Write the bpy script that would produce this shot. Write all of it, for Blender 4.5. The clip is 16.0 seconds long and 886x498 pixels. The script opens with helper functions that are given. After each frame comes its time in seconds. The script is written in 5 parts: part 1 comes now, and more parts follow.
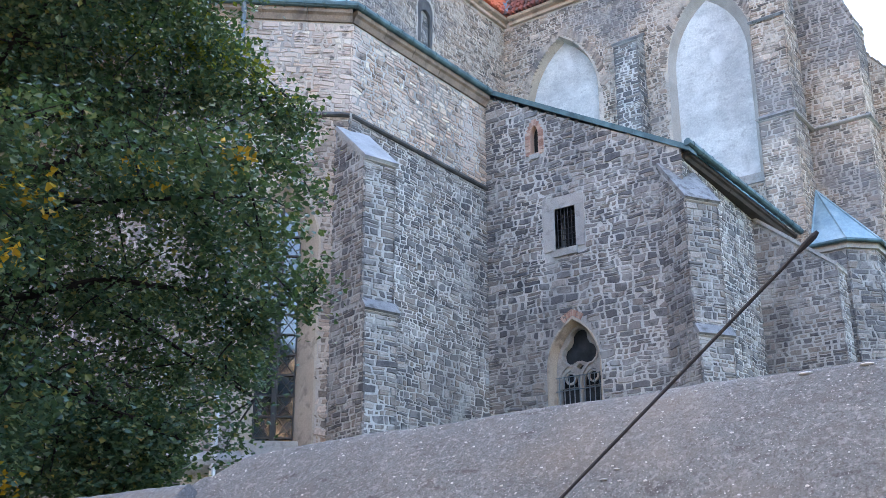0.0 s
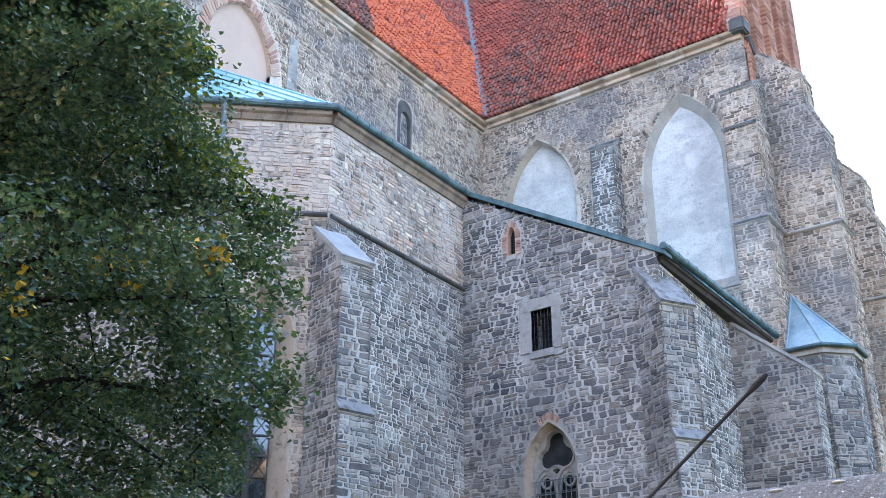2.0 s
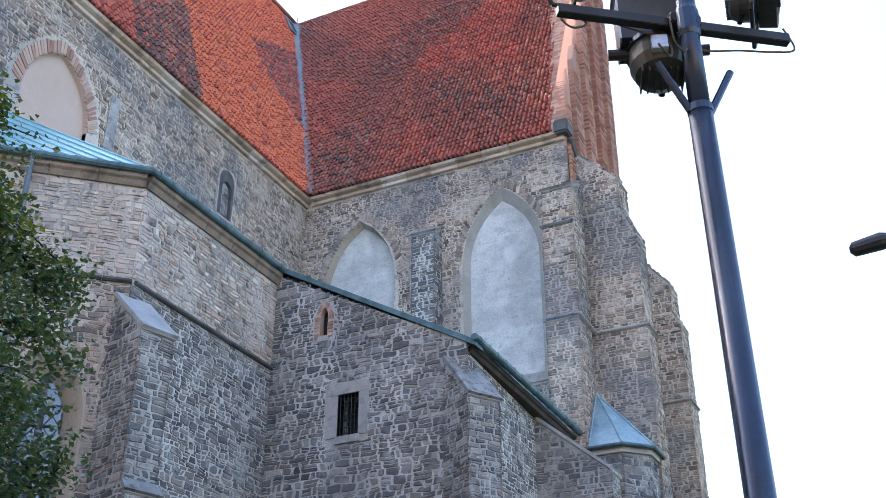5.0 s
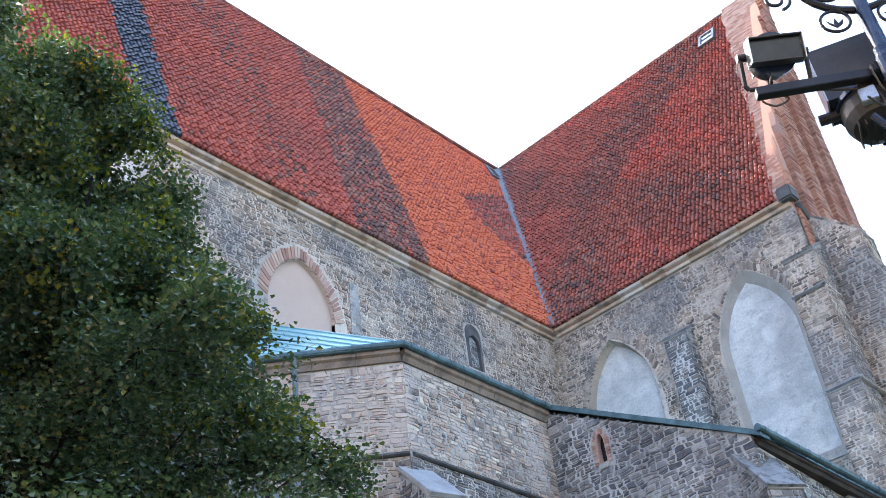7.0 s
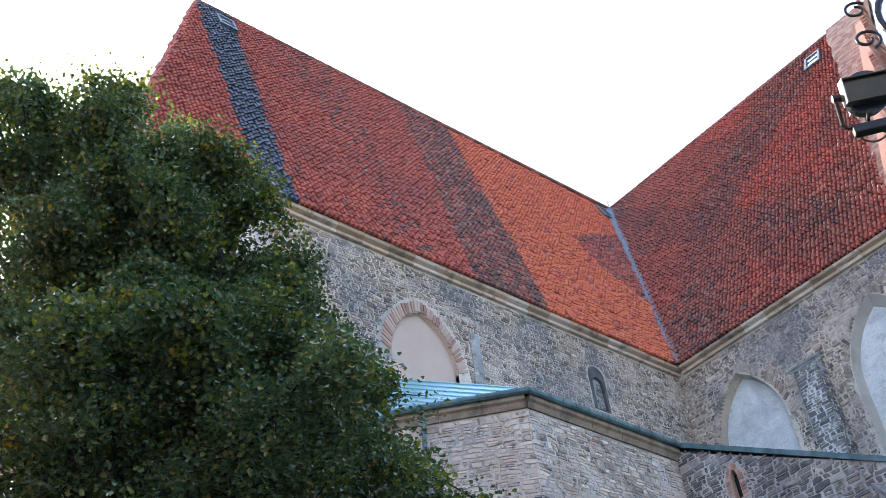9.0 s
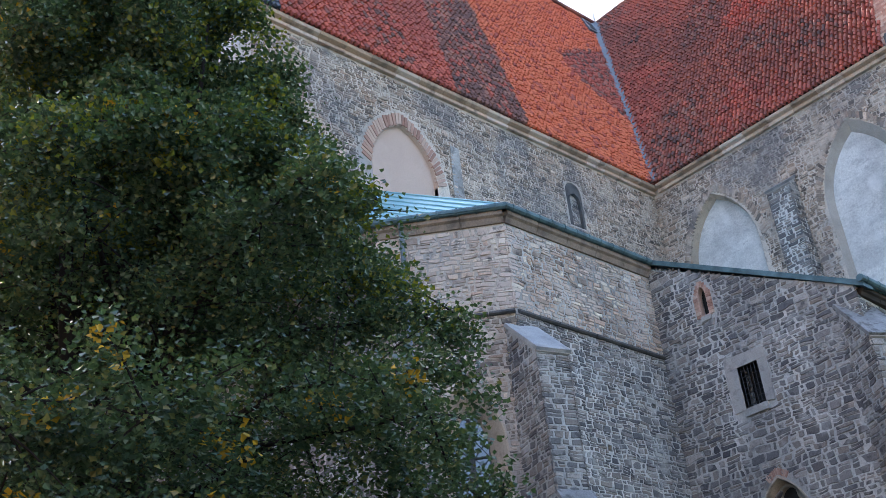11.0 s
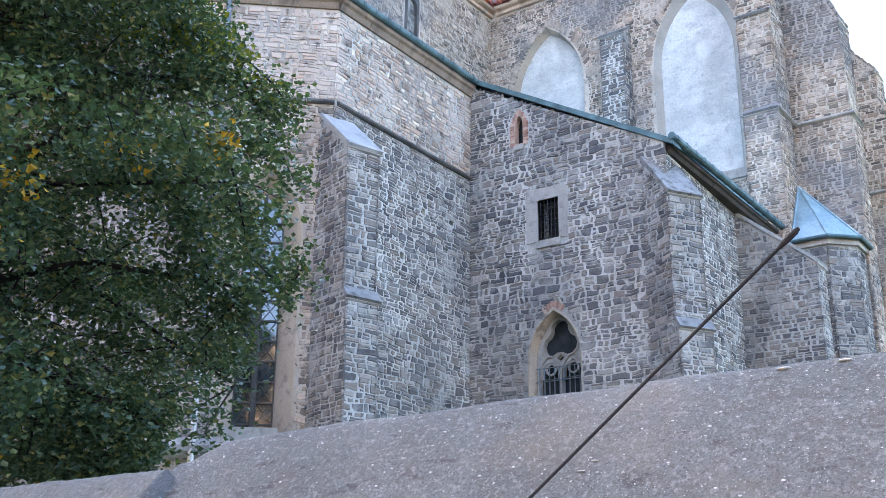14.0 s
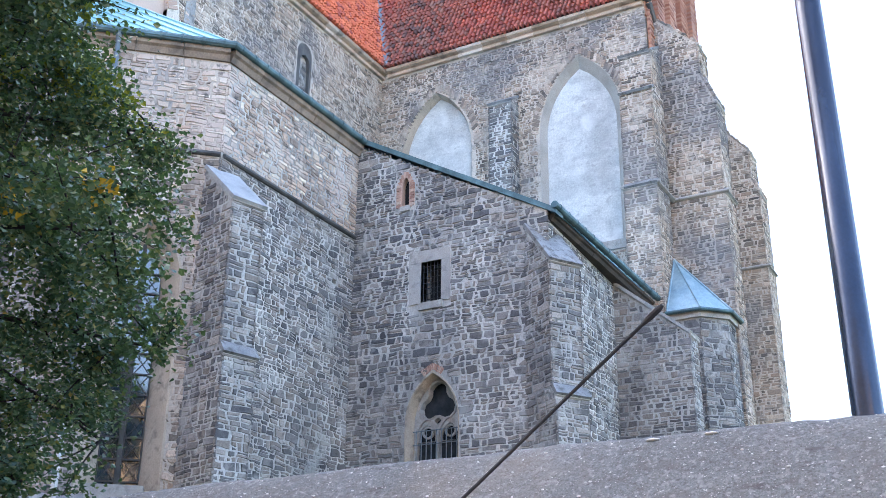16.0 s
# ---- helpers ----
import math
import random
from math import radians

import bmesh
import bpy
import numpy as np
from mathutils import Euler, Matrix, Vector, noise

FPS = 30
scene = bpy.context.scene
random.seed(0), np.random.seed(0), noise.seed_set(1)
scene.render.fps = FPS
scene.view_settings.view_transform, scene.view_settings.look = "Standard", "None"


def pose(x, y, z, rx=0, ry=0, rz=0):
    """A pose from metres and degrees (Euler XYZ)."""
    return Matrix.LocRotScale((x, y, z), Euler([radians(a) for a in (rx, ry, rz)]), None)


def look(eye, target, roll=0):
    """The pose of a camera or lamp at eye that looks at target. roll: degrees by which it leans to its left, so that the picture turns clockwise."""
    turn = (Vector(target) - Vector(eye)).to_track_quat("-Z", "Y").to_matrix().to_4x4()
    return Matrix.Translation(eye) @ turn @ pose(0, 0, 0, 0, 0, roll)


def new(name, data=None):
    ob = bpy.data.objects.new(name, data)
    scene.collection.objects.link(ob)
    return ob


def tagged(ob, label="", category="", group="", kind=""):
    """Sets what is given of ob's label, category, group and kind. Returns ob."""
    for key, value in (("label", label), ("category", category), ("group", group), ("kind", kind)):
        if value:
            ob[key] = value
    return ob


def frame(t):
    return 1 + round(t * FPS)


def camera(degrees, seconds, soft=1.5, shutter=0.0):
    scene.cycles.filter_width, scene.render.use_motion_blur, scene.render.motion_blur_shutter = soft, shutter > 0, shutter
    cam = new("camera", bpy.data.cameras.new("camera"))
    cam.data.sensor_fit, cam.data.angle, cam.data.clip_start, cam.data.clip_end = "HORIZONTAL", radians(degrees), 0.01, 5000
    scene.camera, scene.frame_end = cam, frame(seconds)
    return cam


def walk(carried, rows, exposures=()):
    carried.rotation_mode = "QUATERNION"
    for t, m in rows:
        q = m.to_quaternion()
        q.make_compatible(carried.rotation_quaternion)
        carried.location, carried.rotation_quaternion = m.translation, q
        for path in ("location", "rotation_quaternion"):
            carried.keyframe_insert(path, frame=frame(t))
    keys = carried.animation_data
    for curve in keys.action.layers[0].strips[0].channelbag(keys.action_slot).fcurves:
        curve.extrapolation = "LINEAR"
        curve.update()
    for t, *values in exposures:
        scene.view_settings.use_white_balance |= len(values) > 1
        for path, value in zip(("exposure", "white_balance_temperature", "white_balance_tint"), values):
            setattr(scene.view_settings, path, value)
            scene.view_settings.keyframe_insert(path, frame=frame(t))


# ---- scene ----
from mathutils import geometry

cam = camera(43.65, 16.0, soft=0.85)
PATH = [
    (0, (0.186, -0.008, 1.458), (-0.944, 1.497, 2.133), -0.1),
    (0.5, (0.203, -0.02, 1.461), (-0.92, 1.489, 2.139), -0.4),
    (1, (0.195, 0.012, 1.476), (-0.912, 1.516, 2.191), -0.1),
    (1.5, (0.218, 0.001, 1.488), (-0.876, 1.49, 2.254), -0.2),
    (2, (0.208, 0.029, 1.507), (-0.851, 1.503, 2.347), 0.1),
    (2.5, (0.196, 0.114, 1.543), (-0.785, 1.626, 2.411), -0.6),
    (3, (0.205, 0.155, 1.549), (-0.626, 1.768, 2.39), 0.2),
    (3.2, (0.199, 0.165, 1.551), (-0.596, 1.802, 2.38), 0.4),
    (5.3, (0.25, 0.398, 1.709), (-0.503, 1.952, 2.718), -0.4),
    (5.5, (0.254, 0.381, 1.714), (-0.501, 1.917, 2.748), -0.7),
    (6, (0.271, 0.309, 1.697), (-0.511, 1.809, 2.764), -2.5),
    (6.5, (0.276, 0.248, 1.682), (-0.622, 1.643, 2.799), -5.5),
    (7, (0.281, 0.179, 1.639), (-0.741, 1.424, 2.826), -7.8),
    (7.5, (0.286, 0.089, 1.569), (-0.796, 1.22, 2.814), -8.4),
    (8, (0.331, 0.011, 1.506), (-0.788, 1.079, 2.773), -7.7),
    (8.2, (0.35, -0.01, 1.496), (-0.767, 1.052, 2.77), -7.4),
    (10.3, (0.718, -0.174, 1.442), (-0.417, 0.912, 2.679), -8.3),
    (10.5, (0.716, -0.19, 1.44), (-0.448, 0.916, 2.632), -7.5),
    (11, (0.633, -0.229, 1.451), (-0.629, 0.967, 2.44), -5.8),
    (11.5, (0.47, -0.221, 1.455), (-0.841, 1.041, 2.286), -4.6),
    (12, (0.285, -0.159, 1.456), (-1.073, 1.148, 2.124), -3.0),
    (12.5, (0.242, -0.095, 1.45), (-1.11, 1.25, 2.054), -1.3),
    (13, (0.215, -0.051, 1.449), (-1.082, 1.343, 2.06), 0.3),
    (13.5, (0.178, 0.0, 1.459), (-1.034, 1.454, 2.104), 0.2),
    (14, (0.185, -0.004, 1.46), (-0.924, 1.525, 2.117), 0.6),
    (14.5, (0.186, 0.017, 1.466), (-0.802, 1.62, 2.14), 0.2),
    (15, (0.167, 0.034, 1.465), (-0.77, 1.655, 2.17), 0.2),
    (15.5, (0.18, 0.025, 1.468), (-0.725, 1.654, 2.195), 0.1),
    (16, (0.188, 0.029, 1.476), (-0.725, 1.638, 2.237), 0.7),
]
EXPOSURE = [(t, ev, 6250, 12) for t, ev in ((0.0, 2.76), (2.0, 2.86), (3.0, 2.7), (5.5, 2.2), (7.0, 2.44), (8.0, 2.2), (10.5, 2.1), (11.0, 2.06), (12.0, 2.72), (12.5, 2.95), (14.5, 2.93), (16.0, 2.88))]
walk(cam, [(t, look(eye, target, roll)) for t, eye, target, roll in PATH], EXPOSURE)

# ---- light: shaded side of the church under an open sky, the sun behind the roofs ----
SUN_AZ, SUN_EL = -82.0, 44.0       # degrees from +y towards +x, and up
sun_dir = Vector((math.sin(radians(SUN_AZ)) * math.cos(radians(SUN_EL)), math.cos(radians(SUN_AZ)) * math.cos(radians(SUN_EL)), math.sin(radians(SUN_EL))))
world = bpy.data.worlds.new("sky")
world.use_nodes = True
scene.world = world
wn = world.node_tree.nodes
sky = wn.new("ShaderNodeTexSky")
sky.sky_type = "NISHITA"
sky.sun_disc = False
sky.sun_elevation = radians(SUN_EL)
sky.sun_rotation = radians(SUN_AZ)
sky.air_density, sky.dust_density, sky.ozone_density = 1.0, 2.5, 1.0
wn["Background"].inputs["Strength"].default_value = 0.15
world.node_tree.links.new(sky.outputs[0], wn["Background"].inputs["Color"])
sun_data = bpy.data.lights.new("sun", "SUN")
sun_data.energy, sun_data.angle, sun_data.color = 3.0, radians(0.6), (1.0, 0.93, 0.82)
sun_ob = new("sun", sun_data)
sun_ob.matrix_world = look(sun_dir * 60, (0, 0, 0))


# ---- materials ----
def material(name, rough=0.85, metallic=0.0):
    m = bpy.data.materials.new(name)
    m.use_nodes = True
    b = m.node_tree.nodes["Principled BSDF"]
    b.inputs["Roughness"].default_value = rough
    b.inputs["Metallic"].default_value = metallic
    return m, m.node_tree.nodes, m.node_tree.links, b


def ramp(nodes, stops):
    r = nodes.new("ShaderNodeValToRGB")
    while len(r.color_ramp.elements) < len(stops):
        r.color_ramp.elements.new(0.5)
    for e, (p, c) in zip(r.color_ramp.elements, stops):
        e.position, e.color = p, (*c, 1)
    return r


def noise_node(nodes, links, scale, detail=6.0, rough=0.6, coords=None, stretch=None):
    n = nodes.new("ShaderNodeTexNoise")
    n.inputs["Scale"].default_value = scale
    n.inputs["Detail"].default_value = detail
    n.inputs["Roughness"].default_value = rough
    g = coords or nodes.new("ShaderNodeNewGeometry").outputs["Position"]
    if stretch:
        mp = nodes.new("ShaderNodeMapping")
        mp.inputs["Scale"].default_value = stretch
        links.new(g, mp.inputs["Vector"])
        g = mp.outputs[0]
    links.new(g, n.inputs["Vector"])
    return n


def mix(nodes, links, fac, a, b, blend="MIX"):
    m = nodes.new("ShaderNodeMix")
    m.data_type, m.blend_type = "RGBA", blend
    for sock, v in ((m.inputs[0], fac), (m.inputs[6], a), (m.inputs[7], b)):
        if hasattr(v, "is_linked"):
            links.new(v, sock)
        elif isinstance(v, tuple):
            sock.default_value = (*v, 1)
        else:
            sock.default_value = v
    return m.outputs[2]


def bump(nodes, links, bsdf, height, strength=0.4, distance=0.01):
    b = nodes.new("ShaderNodeBump")
    b.inputs["Strength"].default_value = strength
    b.inputs["Distance"].default_value = distance
    links.new(height, b.inputs["Height"])
    links.new(b.outputs[0], bsdf.inputs["Normal"])


def piece_random(nodes, links):
    """A value from 0 to 1 for each piece, loose or joined."""
    a = nodes.new("ShaderNodeObjectInfo").outputs["Random"]
    b = nodes.new("ShaderNodeNewGeometry").outputs["Random Per Island"]
    s = nodes.new("ShaderNodeMath")
    s.operation = "ADD"
    links.new(a, s.inputs[0])
    links.new(b, s.inputs[1])
    f = nodes.new("ShaderNodeMath")
    f.operation = "FRACT"
    links.new(s.outputs[0], f.inputs[0])
    return f.outputs[0]


def grainy(name, stops, scale=2.0, fine=40.0, rough=0.85, metallic=0.0, bump_strength=0.3, per_piece=None, stain=None, fine_mix=0.35, gain=(1, 1, 1)):
    """Two scales of noise over a ramp; per_piece: stops of a ramp from piece to piece; stain: (colour, scale, amount, stretch)."""
    lift = lambda st: [(p, tuple(min(0.85, a * g) for a, g in zip(c, gain))) for p, c in st]
    stops, per_piece = lift(stops), lift(per_piece) if per_piece else None
    m, n, l, b = material(name, rough, metallic)
    big = noise_node(n, l, scale)
    small = noise_node(n, l, fine, 4.0, 0.7)
    col = ramp(n, stops)
    l.new(big.outputs[0], col.inputs[0])
    c = col.outputs[0]
    if per_piece:
        pr = ramp(n, per_piece)
        pr.color_ramp.interpolation = "LINEAR"
        l.new(piece_random(n, l), pr.inputs[0])
        c = mix(n, l, 0.82, c, pr.outputs[0])
    fr = ramp(n, [(0.25, (0.45, 0.45, 0.45)), (0.75, (1.5, 1.5, 1.5))])
    l.new(small.outputs[0], fr.inputs[0])
    c = mix(n, l, fine_mix, c, fr.outputs[0], "MULTIPLY")
    for colour, s_scale, amount, stretch, *span in (stain if isinstance(stain, list) else [stain] if stain else []):
        sn = noise_node(n, l, s_scale, 5.0, 0.6, stretch=stretch)
        lo, hi = span or (0.5, 0.72)
        sr = ramp(n, [(lo, (0, 0, 0)), (hi, (amount, amount, amount))])
        l.new(sn.outputs[0], sr.inputs[0])
        c = mix(n, l, sr.outputs[0], c, colour)
    l.new(c, b.inputs["Base Color"])
    bump(n, l, b, small.outputs[0], bump_strength)
    return m


STONE_GREY = grainy("rubble_stone_grey", [(0.3, (0.13, 0.13, 0.14)), (0.7, (0.31, 0.28, 0.26))], 0.6, 30, per_piece=[(0.0, (0.034, 0.035, 0.039)), (0.3, (0.078, 0.079, 0.084)), (0.55, (0.15, 0.143, 0.136)), (0.78, (0.145, 0.12, 0.097)), (1.0, (0.31, 0.29, 0.265))], stain=[((0.42, 0.36, 0.30), 0.35, 0.35, None), ((0.44, 0.43, 0.41), 1.4, 0.6, None, 0.53, 0.63), ((0.05, 0.05, 0.055), 5.0, 0.7, None, 0.56, 0.66)], fine_mix=0.75, gain=(1.36, 1.33, 1.32))
STONE_WARM = grainy("rubble_stone_warm", [(0.3, (0.15, 0.13, 0.115)), (0.7, (0.36, 0.29, 0.23))], 0.5, 30, per_piece=[(0.0, (0.045, 0.043, 0.042)), (0.25, (0.11, 0.096, 0.086)), (0.55, (0.27, 0.227, 0.188)), (0.82, (0.22, 0.165, 0.13)), (1.0, (0.48, 0.425, 0.37))], stain=[((0.46, 0.36, 0.28), 0.4, 0.5, None), ((0.56, 0.47, 0.39), 1.3, 0.7, None, 0.51, 0.62), ((0.17, 0.165, 0.17), 0.42, 0.75, None, 0.49, 0.60), ((0.05, 0.048, 0.05), 5.0, 0.7, None, 0.56, 0.66)], fine_mix=0.75, gain=(1.52, 1.40, 1.30))
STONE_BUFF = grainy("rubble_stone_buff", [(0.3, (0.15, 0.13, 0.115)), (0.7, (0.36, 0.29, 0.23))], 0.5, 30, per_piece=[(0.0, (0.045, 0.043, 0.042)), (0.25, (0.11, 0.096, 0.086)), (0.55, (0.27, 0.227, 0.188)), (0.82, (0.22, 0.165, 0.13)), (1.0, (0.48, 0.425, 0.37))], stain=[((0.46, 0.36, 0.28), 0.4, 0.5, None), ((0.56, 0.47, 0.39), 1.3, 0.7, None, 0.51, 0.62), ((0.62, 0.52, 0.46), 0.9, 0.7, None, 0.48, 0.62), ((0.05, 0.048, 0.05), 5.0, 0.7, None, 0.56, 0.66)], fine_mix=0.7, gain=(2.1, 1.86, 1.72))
MORTAR = grainy("lime_mortar", [(0.3, (0.44, 0.42, 0.39)), (0.7, (0.67, 0.645, 0.605))], 0.7, 25, 0.95, stain=[((0.22, 0.21, 0.20), 0.5, 0.75, (1, 1, 0.4), 0.46, 0.64), ((0.10, 0.10, 0.10), 4.0, 0.6, None, 0.55, 0.68)], fine_mix=0.6)
MORTAR_DARK = grainy("grey_mortar", [(0.3, (0.30, 0.295, 0.285)), (0.7, (0.52, 0.505, 0.48))], 0.7, 25, 0.95, stain=[((0.14, 0.135, 0.13), 0.8, 0.7, (1, 1, 0.4)), ((0.07, 0.07, 0.07), 4.0, 0.6, None, 0.55, 0.68)], fine_mix=0.6)
MORTAR_WARM = grainy("sandy_mortar", [(0.3, (0.50, 0.43, 0.36)), (0.7, (0.70, 0.61, 0.52))], 0.6, 25, 0.95, stain=[((0.30, 0.25, 0.21), 0.5, 0.6, (1, 1, 0.4)), ((0.29, 0.275, 0.27), 0.42, 0.65, None, 0.49, 0.60), ((0.09, 0.08, 0.075), 4.0, 0.6, None, 0.55, 0.68)], fine_mix=0.6)
DRESSED = grainy("dressed_sandstone", [(0.3, (0.30, 0.28, 0.26)), (0.7, (0.48, 0.44, 0.40))], 1.5, 50, 0.9, stain=[((0.16, 0.15, 0.15), 0.8, 0.6, (1, 1, 0.3)), ((0.12, 0.115, 0.11), 5.0, 0.55, None, 0.54, 0.68)], fine_mix=0.55)
PLASTER_TAN = grainy("tan_plaster", [(0.3, (0.42, 0.34, 0.26)), (0.7, (0.56, 0.47, 0.37))], 1.2, 40, 0.9, bump_strength=0.15, stain=[((0.28, 0.23, 0.19), 0.7, 0.6, (1, 1, 0.35)), ((0.16, 0.13, 0.11), 4.0, 0.6, None, 0.53, 0.66)], fine_mix=0.5)
PLASTER_WHITE = grainy("pale_plaster", [(0.35, (0.44, 0.435, 0.42)), (0.65, (0.66, 0.645, 0.615))], 1.1, 18, 0.9, bump_strength=0.15, stain=[((0.40, 0.40, 0.40), 1.6, 0.7, (1, 1, 2.2)), ((0.33, 0.32, 0.31), 5.0, 0.6, (1, 1, 1.6), 0.56, 0.7), ((0.76, 0.745, 0.72), 0.9, 0.7, None, 0.55, 0.7)], fine_mix=0.5)
PLASTER_GREY = grainy("grey_brown_plaster", [(0.3, (0.36, 0.33, 0.29)), (0.7, (0.50, 0.46, 0.41))], 1.2, 40, 0.9, bump_strength=0.15, stain=((0.26, 0.23, 0.2), 1.5, 0.5, None), fine_mix=0.4)
PLASTER_PINK = grainy("pink_plaster", [(0.3, (0.52, 0.38, 0.31)), (0.7, (0.62, 0.47, 0.38))], 0.7, 25, 0.9, bump_strength=0.1, stain=((0.70, 0.58, 0.5), 1.0, 0.4, None), fine_mix=0.2)
TRACERY = grainy("pale_tracery_stone", [(0.3, (0.32, 0.305, 0.28)), (0.7, (0.48, 0.455, 0.42))], 2.5, 40, 0.9, stain=((0.22, 0.2, 0.18), 3.0, 0.6, None, 0.5, 0.66), fine_mix=0.4)
CORNICE_STONE = grainy("warm_cornice_stone", [(0.3, (0.44, 0.31, 0.21)), (0.7, (0.62, 0.46, 0.34))], 1.6, 30, 0.9, per_piece=[(0.0, (0.38, 0.27, 0.19)), (0.6, (0.56, 0.41, 0.30)), (1.0, (0.68, 0.58, 0.50))], stain=((0.14, 0.11, 0.09), 2.0, 0.7, None, 0.52, 0.66), fine_mix=0.5)
PLASTER_STREET = grainy("street_plaster", [(0.3, (0.48, 0.31, 0.17)), (0.7, (0.60, 0.41, 0.24))], 0.7, 25, 0.9, bump_strength=0.1)
BRICK = grainy("red_brick", [(0.3, (0.30, 0.13, 0.09)), (0.7, (0.46, 0.22, 0.15))], 1.0, 35, 0.9, per_piece=[(0.0, (0.22, 0.09, 0.07)), (0.5, (0.40, 0.18, 0.12)), (1.0, (0.52, 0.30, 0.21))])
BRICK_PALE = grainy("pale_red_brick", [(0.3, (0.36, 0.2, 0.15)), (0.7, (0.5, 0.32, 0.25))], 1.0, 35, 0.9, per_piece=[(0.0, (0.30, 0.16, 0.12)), (0.5, (0.46, 0.28, 0.21)), (1.0, (0.58, 0.44, 0.35))])
SLAB = grainy("slate_grey_cap", [(0.3, (0.16, 0.16, 0.165)), (0.7, (0.30, 0.295, 0.29))], 2.0, 30, 0.75, stain=[((0.10, 0.095, 0.09), 1.5, 0.6, None), ((0.07, 0.065, 0.06), 6.0, 0.7, None, 0.52, 0.64)], fine_mix=0.5)
# SLAB with the sky's reflection put into its colour, for one top cap.
CAP_SKYLIT = grainy("skylit_grey_cap", [(0.3, (0.30, 0.305, 0.31)), (0.7, (0.46, 0.46, 0.455))], 2.0, 30, 0.6, stain=((0.18, 0.18, 0.18), 3.0, 0.5, None), fine_mix=0.4)
SLAB_DARK = grainy("sooty_and_shaded_stone", [(0.3, (0.05, 0.05, 0.055)), (0.7, (0.14, 0.135, 0.13))], 2.0, 30, 0.9, fine_mix=0.5)
TILE_A = [(0.0, (0.28, 0.06, 0.042)), (0.4, (0.43, 0.095, 0.062)), (0.8, (0.55, 0.14, 0.088)), (1.0, (0.34, 0.10, 0.075))]
TILE_RED = grainy("old_red_tile", [(0.3, (0.26, 0.06, 0.04)), (0.7, (0.40, 0.10, 0.055))], 0.35, 20, 0.8, per_piece=TILE_A, stain=((0.16, 0.07, 0.06), 0.22, 0.4, None))
TILE_DARK = grainy("weathered_dark_tile", [(0.3, (0.12, 0.05, 0.04)), (0.7, (0.24, 0.085, 0.055))], 0.5, 20, 0.75, per_piece=[(0.0, (0.11, 0.058, 0.048)), (0.6, (0.22, 0.10, 0.075)), (1.0, (0.42, 0.19, 0.13))], stain=((0.06, 0.05, 0.05), 0.3, 0.5, None))
TILE_BRIGHT = grainy("orange_red_tile", [(0.3, (0.42, 0.10, 0.05)), (0.7, (0.55, 0.14, 0.065))], 0.4, 20, 0.8, per_piece=[(0.0, (0.54, 0.115, 0.05)), (0.5, (0.64, 0.15, 0.06)), (1.0, (0.70, 0.20, 0.09))])
TILE_BLUE = grainy("blue_black_tile", [(0.3, (0.035, 0.045, 0.06)), (0.7, (0.07, 0.085, 0.11))], 0.6, 20, 0.45, per_piece=[(0.0, (0.025, 0.033, 0.047)), (0.75, (0.045, 0.058, 0.08)), (1.0, (0.10, 0.12, 0.15))])
TILE_MIX = grainy("mottled_red_tile", [(0.3, (0.18, 0.055, 0.04)), (0.7, (0.32, 0.095, 0.06))], 0.35, 20, 0.72, per_piece=[(0.0, (0.21, 0.065, 0.045)), (0.45, (0.33, 0.09, 0.058)), (0.85, (0.43, 0.13, 0.08)), (1.0, (0.22, 0.10, 0.075))], stain=((0.13, 0.06, 0.05), 0.16, 0.7, None))
COPPER = grainy("turquoise_sheet_metal", [(0.3, (0.26, 0.50, 0.56)), (0.7, (0.36, 0.62, 0.67))], 0.9, 12, 0.3, 0.3, 0.1, stain=((0.42, 0.60, 0.62), 1.2, 0.5, None), fine_mix=0.2)
EAVES_TAN = grainy("brown_tan_eaves", [(0.3, (0.20, 0.15, 0.115)), (0.7, (0.36, 0.28, 0.215))], 1.5, 30, 0.9, stain=((0.10, 0.08, 0.07), 2.0, 0.7, None, 0.5, 0.66), fine_mix=0.5)
EAVES_BROWN = grainy("dark_brown_eaves", [(0.3, (0.03, 0.024, 0.02)), (0.7, (0.075, 0.058, 0.048))], 2.0, 30, 0.9)
TURRET_SHEET = grainy("grey_blue_sheet_metal", [(0.3, (0.20, 0.30, 0.35)), (0.7, (0.32, 0.43, 0.47))], 1.6, 12, 0.42, 0.3, 0.1, stain=((0.45, 0.55, 0.57), 2.5, 0.6, (1, 1, 0.4)), fine_mix=0.4)
GUTTER = grainy("verdigris_gutter", [(0.3, (0.045, 0.08, 0.09)), (0.7, (0.13, 0.21, 0.225))], 3.0, 30, 0.5, 0.4, 0.15)
ZINC = grainy("grey_zinc", [(0.3, (0.10, 0.13, 0.15)), (0.7, (0.18, 0.215, 0.24))], 2.0, 30, 0.5, 0.2, 0.1)
